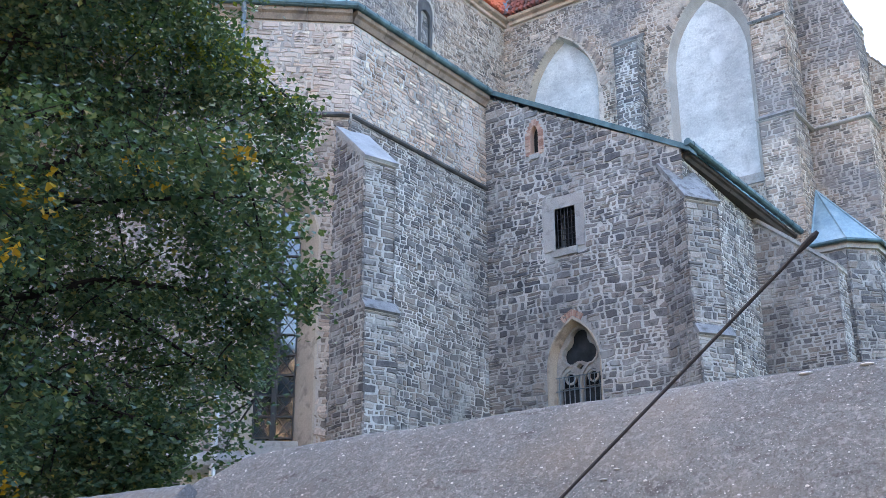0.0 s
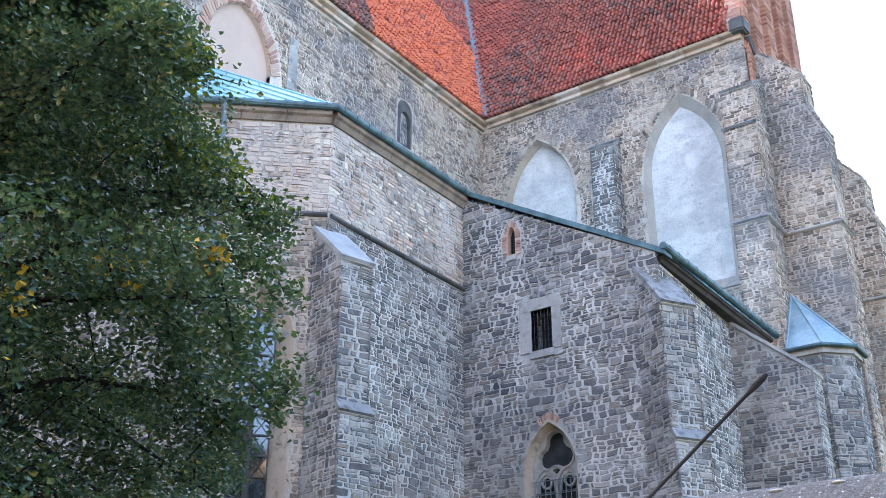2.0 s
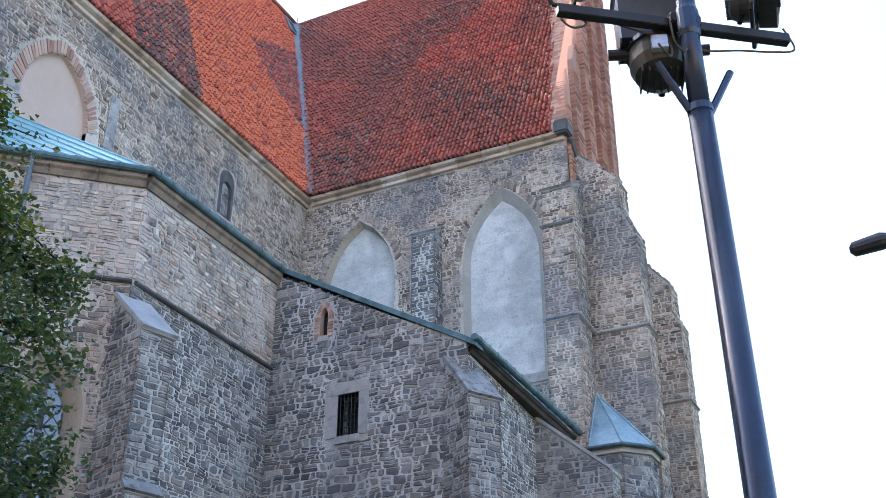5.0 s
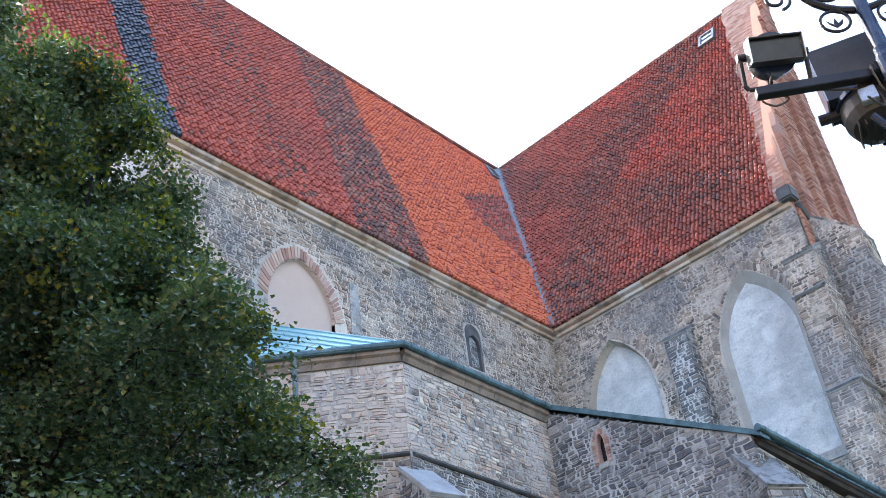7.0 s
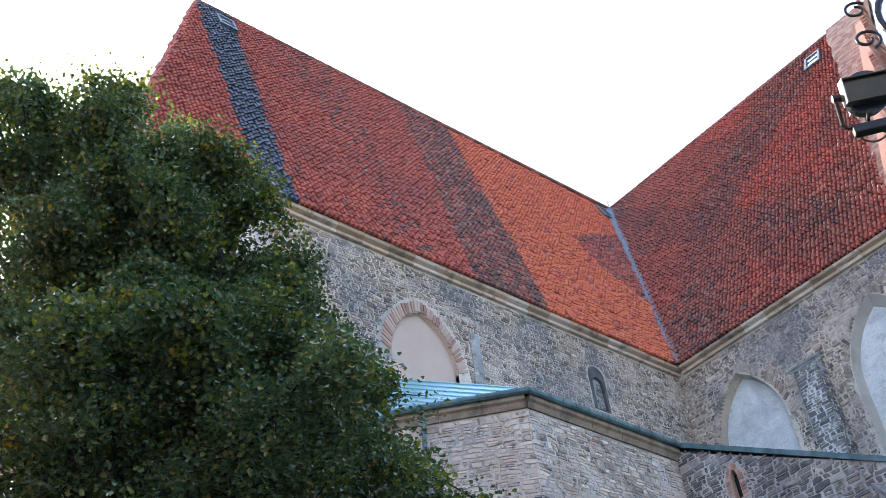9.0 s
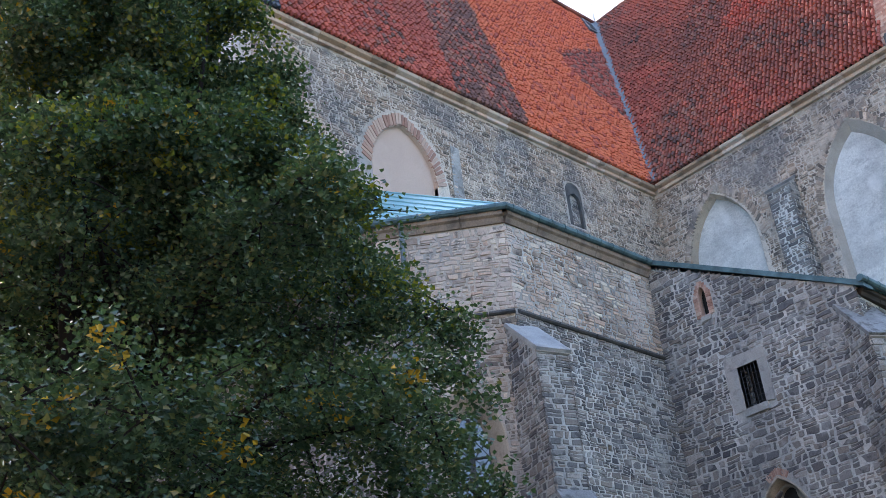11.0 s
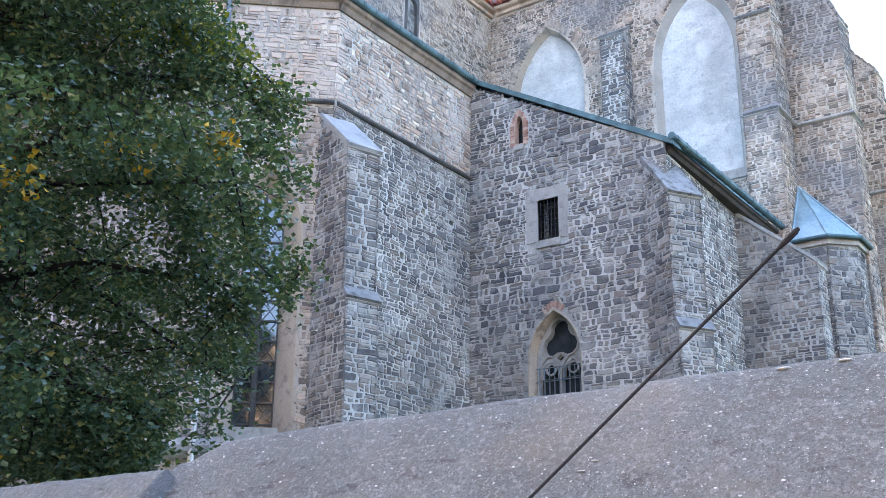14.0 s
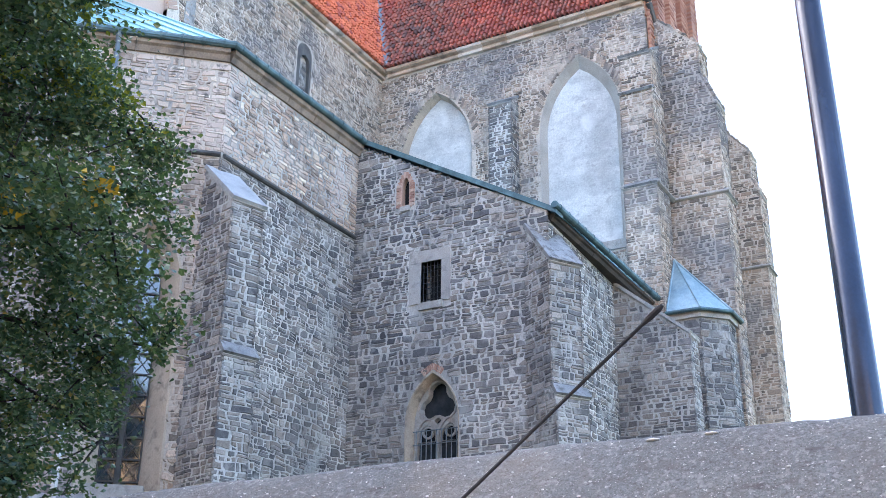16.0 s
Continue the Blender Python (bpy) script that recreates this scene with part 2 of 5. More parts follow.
CONCRETE = grainy("gritty_concrete_coping", [(0.3, (0.108, 0.118, 0.120)), (0.7, (0.178, 0.189, 0.19))], 1.6, 130, 0.9, bump_strength=0.9, stain=[((0.06, 0.058, 0.057), 1.0, 0.85, (5, 14, 14), 0.58, 0.66), ((0.15, 0.145, 0.14), 16.0, 0.75, (1, 0.6, 0.6)), ((0.07, 0.067, 0.064), 85.0, 0.75, None, 0.53, 0.64), ((0.10, 0.095, 0.09), 28.0, 0.55, None, 0.55, 0.66), ((0.11, 0.105, 0.10), 5.0, 0.55, (1, 1.4, 1.4), 0.53, 0.68), ((0.30, 0.31, 0.305), 40.0, 0.5, None, 0.54, 0.64), ((0.62, 0.61, 0.6), 110.0, 0.75, None, 0.62, 0.70), ((0.25, 0.21, 0.165), 1.1, 0.4, None, 0.55, 0.7)], fine_mix=0.95)
SANDSTONE = grainy("brown_sandstone", [(0.3, (0.13, 0.098, 0.08)), (0.7, (0.23, 0.175, 0.14))], 2.0, 90, 0.95, bump_strength=0.9, stain=[((0.06, 0.045, 0.035), 45.0, 0.8, None, 0.54, 0.64), ((0.10, 0.085, 0.075), 6.0, 0.6, None, 0.5, 0.66), ((0.32, 0.25, 0.2), 60.0, 0.7, None, 0.58, 0.68)], fine_mix=0.8)
IRON = grainy("black_iron", [(0.3, (0.012, 0.012, 0.014)), (0.7, (0.03, 0.03, 0.034))], 5, 60, 0.5, 0.3, 0.1)
POST_PAINT = grainy("dark_blue_black_paint", [(0.3, (0.016, 0.027, 0.055)), (0.7, (0.028, 0.046, 0.085))], 3, 60, 0.26, 0.3, 0.05)
LAMP_GREY = grainy("dark_grey_housing", [(0.3, (0.035, 0.035, 0.035)), (0.7, (0.07, 0.065, 0.06))], 4, 60, 0.5, 0.2, 0.1)
LAMP_ALU = grainy("bare_aluminium", [(0.3, (0.45, 0.45, 0.45)), (0.7, (0.6, 0.6, 0.6))], 6, 60, 0.35, 0.7, 0.1)
CABLE = grainy("brown_cable", [(0.3, (0.06, 0.045, 0.035)), (0.7, (0.10, 0.08, 0.06))], 6, 60, 0.6)
RUBBER = grainy("black_rubber", [(0.3, (0.006, 0.006, 0.007)), (0.7, (0.012, 0.012, 0.013))], 6, 60, 0.9)
RUBBER.node_tree.nodes["Principled BSDF"].inputs["Specular IOR Level"].default_value = 0.08
ROD_GREY = grainy("dull_dark_grey_rod", [(0.3, (0.022, 0.024, 0.03)), (0.7, (0.036, 0.038, 0.046))], 6, 60, 0.7)
ROD_GREY.node_tree.nodes["Principled BSDF"].inputs["Specular IOR Level"].default_value = 0.2
# Near-black colour of the sheets that stand in for shade inside openings.
SHADE_IN = grainy("painted_interior_shade", [(0.3, (0.008, 0.008, 0.009)), (0.7, (0.015, 0.015, 0.016))], 2, 20, 0.9)
GRASS = grainy("churchyard_turf", [(0.3, (0.035, 0.05, 0.02)), (0.7, (0.09, 0.10, 0.045))], 0.5, 12, 0.95, bump_strength=0.6)
ASPHALT = grainy("street_asphalt", [(0.3, (0.04, 0.04, 0.042)), (0.7, (0.065, 0.064, 0.062))], 0.8, 80, 0.9, bump_strength=0.5)
BARK = grainy("dark_bark", [(0.3, (0.012, 0.010, 0.009)), (0.7, (0.032, 0.027, 0.024))], 3.0, 30, 0.95, bump_strength=0.8)
BARK.node_tree.nodes["Principled BSDF"].inputs["Specular IOR Level"].default_value = 0.1
WHITE_FLECK = grainy("pale_pebble", [(0.3, (0.45, 0.45, 0.44)), (0.7, (0.7, 0.7, 0.68))], 8, 60, 0.6)


def glass_material():
    m, n, l, b = material("leaded_glass", 0.06)
    nz = noise_node(n, l, 3.0, 2.0)
    r = ramp(n, [(0.35, (0.012, 0.018, 0.026)), (0.65, (0.045, 0.06, 0.075))])
    l.new(nz.outputs[0], r.inputs[0])
    l.new(r.outputs[0], b.inputs["Base Color"])
    b.inputs["Specular IOR Level"].default_value = 1.0
    b.inputs["IOR"].default_value = 1.7
    bump(n, l, b, nz.outputs[0], 0.12, 0.01)
    return m


GLASS = glass_material()
SKY_GLASS = grainy("roof_glass", [(0.3, (0.5, 0.55, 0.58)), (0.7, (0.62, 0.66, 0.68))], 3.0, 20, 0.12, 0.75, 0.05, fine_mix=0.1)
GLASS_DARK = grainy("dark_dusty_glass", [(0.3, (0.012, 0.014, 0.018)), (0.7, (0.04, 0.045, 0.052))], 3.0, 20, 0.25, bump_strength=0.1)


def leaf_material(name, stops, trans):
    m, n, l, b = material(name, 0.26)
    r = ramp(n, stops)
    l.new(piece_random(n, l), r.inputs[0])
    l.new(r.outputs[0], b.inputs["Base Color"])
    b.inputs["Specular IOR Level"].default_value = 0.7
    t = n.new("ShaderNodeBsdfTranslucent")
    t.inputs["Color"].default_value = (*trans, 1)
    mx = n.new("ShaderNodeMixShader")
    mx.inputs[0].default_value = 0.19
    l.new(b.outputs[0], mx.inputs[1])
    l.new(t.outputs[0], mx.inputs[2])
    l.new(mx.outputs[0], n["Material Output"].inputs[0])
    return m


LEAF = leaf_material("linden_leaf_green", [(0.0, (0.014, 0.034, 0.031)), (0.45, (0.034, 0.070, 0.054)), (0.8, (0.10, 0.145, 0.085)), (0.95, (0.16, 0.165, 0.065)), (1.0, (0.24, 0.18, 0.05))], (0.22, 0.34, 0.07))
# Brighter copy of LEAF: sunlight on the upper crown put into a lime colour.
LEAF_SUNLIT = leaf_material("linden_leaf_sunlit", [(0.0, (0.09, 0.12, 0.02)), (0.6, (0.16, 0.19, 0.03)), (1.0, (0.28, 0.24, 0.03))], (0.4, 0.45, 0.03))
LEAF_YELLOW = leaf_material("linden_leaf_yellow", [(0.0, (0.45, 0.26, 0.02)), (1.0, (0.62, 0.42, 0.04))], (0.5, 0.3, 0.02))


# ---- mesh helpers ----
def mesh_object(name, verts, faces, mat, parent=None, smooth=False):
    me = bpy.data.meshes.new(name)
    me.from_pydata([tuple(v) for v in verts], [], faces)
    me.update()
    if smooth:
        me.shade_smooth()
    me.materials.append(mat)
    ob = new(name, me)
    if parent:
        ob.parent = parent
    return ob


def part(name, bm, mat, parent=None, label="", smooth=False):
    me = bpy.data.meshes.new(name)
    bmesh.ops.recalc_face_normals(bm, faces=bm.faces)
    bm.to_mesh(me)
    bm.free()
    if smooth:
        me.shade_smooth()
    me.materials.append(mat)
    ob = new(name, me)
    if parent:
        ob.parent = parent
    if label:
        tagged(ob, label)
    return ob


def empty(name, loc=(0, 0, 0)):
    ob = new(name)
    ob.location = loc
    return ob


def slab_bm(outline, holes, frame_m, n0, n1, bm=None):
    """A flat slab in the plane of frame_m (its x and y), from n0 to n1 along its z, with holes through it."""
    bm = bm or bmesh.new()
    loops = [outline, *holes]
    flat = [p for lp in loops for p in lp]
    tris = geometry.tessellate_polygon([[Vector((*p, 0)) for p in lp] for lp in loops])
    front = [bm.verts.new(frame_m @ Vector((p[0], p[1], n1))) for p in flat]
    back = [bm.verts.new(frame_m @ Vector((p[0], p[1], n0))) for p in flat]
    for t in tris:
        try:
            bm.faces.new([front[i] for i in t])
            bm.faces.new([back[i] for i in reversed(t)])
        except ValueError:
            pass
    k = 0
    for lp in loops:
        for i in range(len(lp)):
            a, b = k + i, k + (i + 1) % len(lp)
            bm.faces.new((front[a], front[b], back[b], back[a]))
        k += len(lp)
    return bm


def plane_frame(origin, along):
    """x along the wall, y up, z out of the wall to the right of its run."""
    u = Vector((along[0], along[1], 0)).normalized()
    v = Vector((0, 0, 1))
    n = u.cross(v)
    return Matrix(((u.x, v.x, n.x, origin[0]), (u.y, v.y, n.y, origin[1]), (u.z, v.z, n.z, origin[2]), (0, 0, 0, 1)))


def box_bm(x0, x1, y0, y1, z0, z1, m=None, bevel=0.0, bm=None):
    bm = bm or bmesh.new()
    r = bmesh.ops.create_cube(bm, size=1.0)
    t = Matrix.Translation(((x0 + x1) / 2, (y0 + y1) / 2, (z0 + z1) / 2)) @ Matrix.Diagonal((x1 - x0, y1 - y0, z1 - z0, 1))
    bmesh.ops.transform(bm, matrix=(m @ t) if m else t, verts=r["verts"])
    if bevel:
        es = list({e for v in r["verts"] for e in v.link_edges})
        bmesh.ops.bevel(bm, geom=es, offset=bevel, segments=2, affect="EDGES")
    return bm


def prism_bm(poly, frame_m, n0, n1, bm=None):
    return slab_bm(poly, [], frame_m, n0, n1, bm)


def tube_bm(points, radius, sides=10, bm=None, taper=None):
    """A round bar along the points; taper: the radius at each point."""
    bm = bm or bmesh.new()
    pts = [Vector(p) for p in points]
    rings = []
    for i, p in enumerate(pts):
        d = (pts[min(i + 1, len(pts) - 1)] - pts[max(i - 1, 0)]).normalized()
        a = d.orthogonal().normalized() if not rings else (rings[-1][1] - d * rings[-1][1].dot(d)).normalized()
        b = d.cross(a)
        r = taper[i] if taper else radius
        rings.append(([bm.verts.new(p + (a * math.cos(2 * math.pi * k / sides) + b * math.sin(2 * math.pi * k / sides)) * r) for k in range(sides)], a))
    for (r0, _), (r1, _) in zip(rings, rings[1:]):
        for k in range(sides):
            bm.faces.new((r0[k], r0[(k + 1) % sides], r1[(k + 1) % sides], r1[k]))
    bm.faces.new(list(reversed(rings[0][0])))
    bm.faces.new(rings[-1][0])
    return bm


def arch(u0, u1, v0, spring, apex, steps=8):
    """The outline of a pointed opening, counter-clockwise from its lower left."""
    half, rise = (u1 - u0) / 2, apex - spring
    r = (half * half + rise * rise) / (2 * half)
    mid = (u0 + u1) / 2
    right = []
    for i in range(steps + 1):
        k = i / steps
        y = rise * k
        x = math.sqrt(max(r * r - y * y, 0)) - (r - half)
        right.append((mid + x, spring + y))
    left = [(2 * mid - x, y) for x, y in reversed(right[:-1])]
    return [(u0, v0), (u1, v0), *right, *left]


def in_poly(p, poly):
    x, y = p
    c = False
    for (x0, y0), (x1, y1) in zip(poly, poly[1:] + poly[:1]):
        if (y0 > y) != (y1 > y) and x < (x1 - x0) * (y - y0) / (y1 - y0) + x0:
            c = not c
    return c


# ---- stones: irregular flat-faced blocks fitted to each other ----
rng = random.Random(7)
LOOSE = []      # stones that become objects of their own, made at the end


def shift(u, v, seed, amp):
    """The wandering of the joints, the same for neighbouring stones."""
    a = noise.noise(Vector((u * 4.1, v * 5.3, seed * 3.7)))
    b = noise.noise(Vector((u * 3.3 + 40, v * 4.1, seed * 3.7)))
    c = noise.noise(Vector((u * 11.0 + 9, v * 13.0, seed * 1.7)))
    return u + amp * (1.5 * a + 0.5 * c), v + amp * (1.15 * b + 0.45 * c)


def block(poly, joint, depth, r):
    """A stone from its outline: a ring at the mortar, a shoulder, and an uneven face."""
    n = len(poly)
    cx, cy = sum(p[0] for p in poly) / n, sum(p[1] for p in poly) / n
    tx, ty = r.uniform(-0.09, 0.09), r.uniform(-0.12, 0.12)
    vs = []
    for off, z in ((joint * 0.7, -0.012), (joint, depth * 0.7), (joint + depth * 0.45, depth)):
        for x, y in poly:
            d = math.hypot(x - cx, y - cy) or 1
            k = max(0.3, 1 - off / d * 1.2)
            px, py = cx + (x - cx) * k, cy + (y - cy) * k
            vs.append((px, py, z + (tx * (px - cx) + ty * (py - cy)) * (1 if z > 0 else 0)))
    fs = [(q * n + k, q * n + (k + 1) % n, (q + 1) * n + (k + 1) % n, (q + 1) * n + k) for q in range(2) for k in range(n)]
    fs.append(tuple(range(2 * n, 3 * n)))
    return vs, fs, (cx, cy)


def rubble(parent, frame_m, outline, holes, mat, course=0.115, length=0.25, loose=0, depth=0.016, seed=1, edge=0.02, loose_box=None, joint=0.0160):
    """Rough courses of fitted stones over an outline; the first ones within loose_box become objects of their own."""
    r = random.Random(seed)
    course, length = course * 0.88, length * 1.24
    us, vs_ = [p[0] for p in outline], [p[1] for p in outline]
    u_lo, u_hi = min(us), max(us)
    verts, faces, single = [], [], 0
    v, top = min(vs_), max(vs_)
    amp = 0.040 if edge > 0.015 else 0.024
    def pieces(u, w, lo, hi):
        """Split a stretch of a course into flat stones of unequal length, some of them doubled or with a pinning stone."""
        out, end = [], u + w
        while u < end - 0.004:
            k = length * r.choice((0.42, 0.6, 0.75, 0.9, 1.05, 1.3)) * r.uniform(0.85, 1.15)
            if end - u - k < length * 0.4:
                k = end - u
            if hi - lo > course * 1.05 and k > length * 0.5 and r.random() < 0.42:
                m = lo + (hi - lo) * r.uniform(0.36, 0.64)
                out += [(u, k, lo, m), (u, k, m, hi)]
            elif k > length * 0.8 and r.random() < 0.14:
                q = k * r.uniform(0.6, 0.8)
                m = lo + (hi - lo) * r.uniform(0.4, 0.6)
                out += [(u, q, lo, hi), (u + q, k - q, lo, m), (u + q, k - q, m, hi)]
            else:
                out.append((u, k, lo, hi))
            u += k
        return out

    while v < top - 0.03:
        h = course * r.choice((0.85, 1.0, 1.15, 1.4, 1.7)) * r.uniform(0.9, 1.1)
        if v + h > top - course * 0.6:
            h = top - v
        u = u_lo
        while u < u_hi - 0.001:
            w = u_hi - u_lo
            whole = u
            step = w
            queue = pieces(u, w, v, v + h)
            while queue:
                u, w, lo, hi = queue.pop()
                cu, cv = u + w / 2, (lo + hi) / 2
                test = ((u + w * 0.12, lo + 0.01), (u + w * 0.88, lo + 0.01), (u + w * 0.88, hi - 0.01), (u + w * 0.12, hi - 0.01))
                bad = sum((not in_poly(c, outline)) or any(in_poly(c, hl) for hl in holes) for c in test)
                if 0 < bad and w > 0.09 and (bad < 4 or w > 0.16):
                    queue += [(u, w / 2, lo, hi), (u + w / 2, w / 2, lo, hi)]
                    continue
                if all(in_poly(c, outline) for c in test) and not any(in_poly(c, hl) for hl in holes for c in (*test, (cu, cv))):
                    ring = [(u, lo), (u + w * 0.33, lo), (u + w * 0.7, lo), (u + w, lo), (u + w, hi), (u + w * 0.64, hi), (u + w * 0.3, hi), (u, hi)]
                    cut = r.uniform(0.1, 0.7) * min(w, hi - lo) * 0.45
                    poly = []
                    for k, p in enumerate(ring):
                        x, y = shift(p[0], p[1], seed % 13, amp)
                        if k in (0, 3, 4, 7):
                            x += cut * (1 if k in (0, 7) else -1) * r.uniform(0.2, 1)
                            y += cut * 0.6 * (1 if k in (0, 3) else -1) * r.uniform(0.1, 1)
                        if p[0] < u_lo + 0.004:
                            x = u_lo - 0.045
                        elif p[0] > u_hi - 0.004:
                            x = u_hi + 0.045
                        poly.append((max(u_lo - 0.045, min(u_hi + 0.045, x)), y))
                    bv, bf_, c0 = block(poly, joint * r.uniform(0.45, 1.7), depth * r.uniform(0.5, 1.5), r)
                    near = loose_box is None or (loose_box[0] < cu < loose_box[1] and loose_box[2] < cv < loose_box[3])
                    if single < loose and near:
                        single += 1
                        LOOSE.append((parent, [(x - c0[0], y - c0[1], z) for x, y, z in bv], bf_, mat, frame_m @ Matrix.Translation((c0[0], c0[1], 0))))
                    else:
                        k = len(verts)
                        verts.extend(frame_m @ Vector(q) for q in bv)
                        faces.extend(tuple(q + k for q in f) for f in bf_)
            u = whole + step
        v += h
    if faces:
        tagged(mesh_object("stones", verts, faces, mat, parent), kind="stuff")


def stone_wall(name, label, origin, along, outline, holes, thick, stone, mortar, seed, course=0.105, length=0.23, loose=0, loose_box=None, stone_zones=None):
    """A wall of rubble: the mortared core with openings through it, and the stones on its face."""
    fm = plane_frame(origin, along)
    wall = part(name, slab_bm(outline, holes, fm, -thick, 0.0), mortar)
    tagged(wall, label, "wall", kind="structure")
    for k, (zone, mat) in enumerate(stone_zones or [(outline, stone)]):
        rubble(wall, fm, zone, holes, mat, course, length, loose if k == 0 else 0, seed=seed + 17 * k, loose_box=loose_box)
    return wall, fm


# ---- plan of the church ----
XA, YB, XC, YA = -13.46, 19.87, -8.54, 15.03
XN, YT, ZE = -17.2, 26.48, 20.62
Z0 = 1.5                       # churchyard level
ZA, ZLEDGE = 14.05, 11.60      # chapel eaves and string course
DL = Vector((-0.743, -0.669, 0))
LL = 2.85
CL = Vector((XA, YA, 0)) + DL * LL

# ---- ground: street in front, raised churchyard behind the parapet, one sheet ----
gv, gf = [], []
for gy, gz in ((-1500, 0), (3.9, 0), (3.95, Z0), (1500, Z0)):
    for gx in (-1500, -30, 30, 1500):
        gv.append((gx, gy, gz))
for a in range(3):
    for b in range(3):
        gf.append((a * 4 + b, a * 4 + b + 1, a * 4 + b + 5, a * 4 + b + 4))
ground = mesh_object("ground", gv, gf, ASPHALT)
ground.data.materials.append(GRASS)
for p in ground.data.polygons:
    p.material_index = 1 if p.index >= 6 else 0
tagged(ground, "asphalt street rising to a turfed churchyard terrace", "ground", kind="structure")

# ---- unseen street fronts that close the place behind the camera ----
# Added to shape light: wall_12 blocks low sky, wall_13 throws sun into the panes.
for nm, start, run, ln, hh in (("wall_12", (4, -10, 0), (-1, 0), 50, 15), ("wall_13", (30.2, -19.4, 0), (-0.6, -0.8), 26, 21)):
    tagged(part(nm, slab_bm([(0, 0), (ln, 0), (ln, hh), (0, hh)], [], plane_frame(start, run), -0.6, 0), PLASTER_STREET), "unseen tan plastered street front added to block sky and reflect sun", "wall", kind="structure")

# ---- chapel, right-hand face ----
L_A = YB - YA
fa_out = [(0, Z0), (L_A, Z0), (L_A, ZA - 0.12), (0, ZA - 0.12)]
fa_low = [(0, Z0 + 3), (L_A, Z0 + 3), (L_A, ZLEDGE - 0.05), (0, ZLEDGE - 0.05)]
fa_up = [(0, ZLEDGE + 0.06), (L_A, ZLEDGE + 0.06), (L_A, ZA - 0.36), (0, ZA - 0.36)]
PUT = [(2.24, 8.9), (2.97, 10.12), (4.03, 10.2)]
put_holes = [[(u, v), (u + 0.13, v), (u + 0.13, v + 0.15), (u, v + 0.15)] for u, v in PUT]
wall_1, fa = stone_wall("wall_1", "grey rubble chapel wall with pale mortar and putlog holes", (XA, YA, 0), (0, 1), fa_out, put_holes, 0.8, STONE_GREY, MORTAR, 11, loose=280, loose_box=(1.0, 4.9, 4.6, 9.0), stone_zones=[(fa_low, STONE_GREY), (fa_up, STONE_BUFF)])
part("putlog_back", slab_bm([(0.2, 8), (L_A - 0.2, 8), (L_A - 0.2, 10.8), (0.2, 10.8)], [], fa, -0.7, -0.35), SHADE_IN, wall_1)

# ---- chapel, canted face with the tall window ----
fl_holes = [arch(0.90, 2.32, 4.86, 8.75, 10.2)]
fl_out = [(0, Z0), (LL, Z0), (LL, ZA - 0.12), (0, ZA - 0.12)]
fl_low = [(0, Z0 + 2.6), (LL, Z0 + 2.6), (LL, ZLEDGE - 0.05), (0, ZLEDGE - 0.05)]
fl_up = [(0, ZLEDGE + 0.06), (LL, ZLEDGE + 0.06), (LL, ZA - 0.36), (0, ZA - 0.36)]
fl_ring = [arch(0.85, 2.36, 4.7, 8.75, 10.28)]
fl = plane_frame((CL.x, CL.y, 0), (-DL.x, -DL.y))
wall_2 = tagged(part("wall_2", slab_bm(fl_out, fl_holes, fl, -0.8, 0.0), MORTAR_WARM), "buff rubble chapel wall with a tall pointed window", "wall", kind="structure")
rubble(wall_2, fl, fl_low, fl_ring, STONE_WARM, loose=120, seed=31, loose_box=(LL - 0.6, LL, 4.5, 10))
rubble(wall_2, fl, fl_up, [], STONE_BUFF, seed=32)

# ---- chapel, third face, behind the tree ----
f3_len = 13.0
f3_out = [(0, Z0), (f3_len, Z0), (f3_len, ZA - 0.12), (0, ZA - 0.12)]
wall_3, f3 = stone_wall("wall_3", "grey rubble church wall behind the tree", (CL.x - f3_len, CL.y, 0), (1, 0), f3_out, [], 0.8, STONE_GREY, MORTAR, 41, course=0.20, length=0.38)

# ---- end wall of the lean-to ----
LB = XC - XA
verge = lambda u: 14.14 - 2.84 * u / LB
fb = plane_frame((XA, YB, 0), (1, 0))
gw = arch(1.54, 2.80, 5.1, 7.0, 8.04)
sq = [(1.84, 9.68), (2.37, 9.68), (2.37, 10.62), (1.84, 10.62)]
slit = arch(1.27, 1.49, 12.13, 12.62, 12.88, 5)
fb_out = [(-0.3, Z0), (LB - 0.004, Z0), (LB - 0.004, verge(LB)), (-0.3, verge(0))]
fb_in = [(0, Z0 + 2.8), (LB, Z0 + 2.8), (LB, verge(LB) - 0.03), (0, verge(0) - 0.03)]
sq_ring = [(1.54, 9.5), (2.60, 9.5), (2.60, 10.92), (1.54, 10.92)]
gw_ring = arch(1.50, 2.84, 5.0, 7.0, 8.12)
slit_ring = arch(1.14, 1.62, 12.0, 12.62, 13.06, 5)
wall_4 = tagged(part("wall_4", slab_bm(fb_out, [gw, sq, slit], fb, -0.9, 0.0), MORTAR), "grey rubble end wall with net of pale mortar joints", "wall", kind="structure")
rubble(wall_4, fb, fb_in, [sq_ring, gw_ring, slit_ring], STONE_GREY, course=0.112, length=0.24, loose=300, seed=51, loose_box=(0.2, 4.9, 5.3, 8.6))

# ---- side wall of the lean-to ----
LC = 26.48 - YB
fc_out = [(0, Z0), (LC, Z0), (LC, 10.7), (0, 11.1)]
wall_5, _ = stone_wall("wall_5", "blue-grey rubble side wall under a gutter", (XC, YB + 0.03, 0), (0, 1), fc_out, [], 0.8, STONE_GREY, MORTAR, 61, loose=150, loose_box=(1.2, 4.2, 5, 10.5))

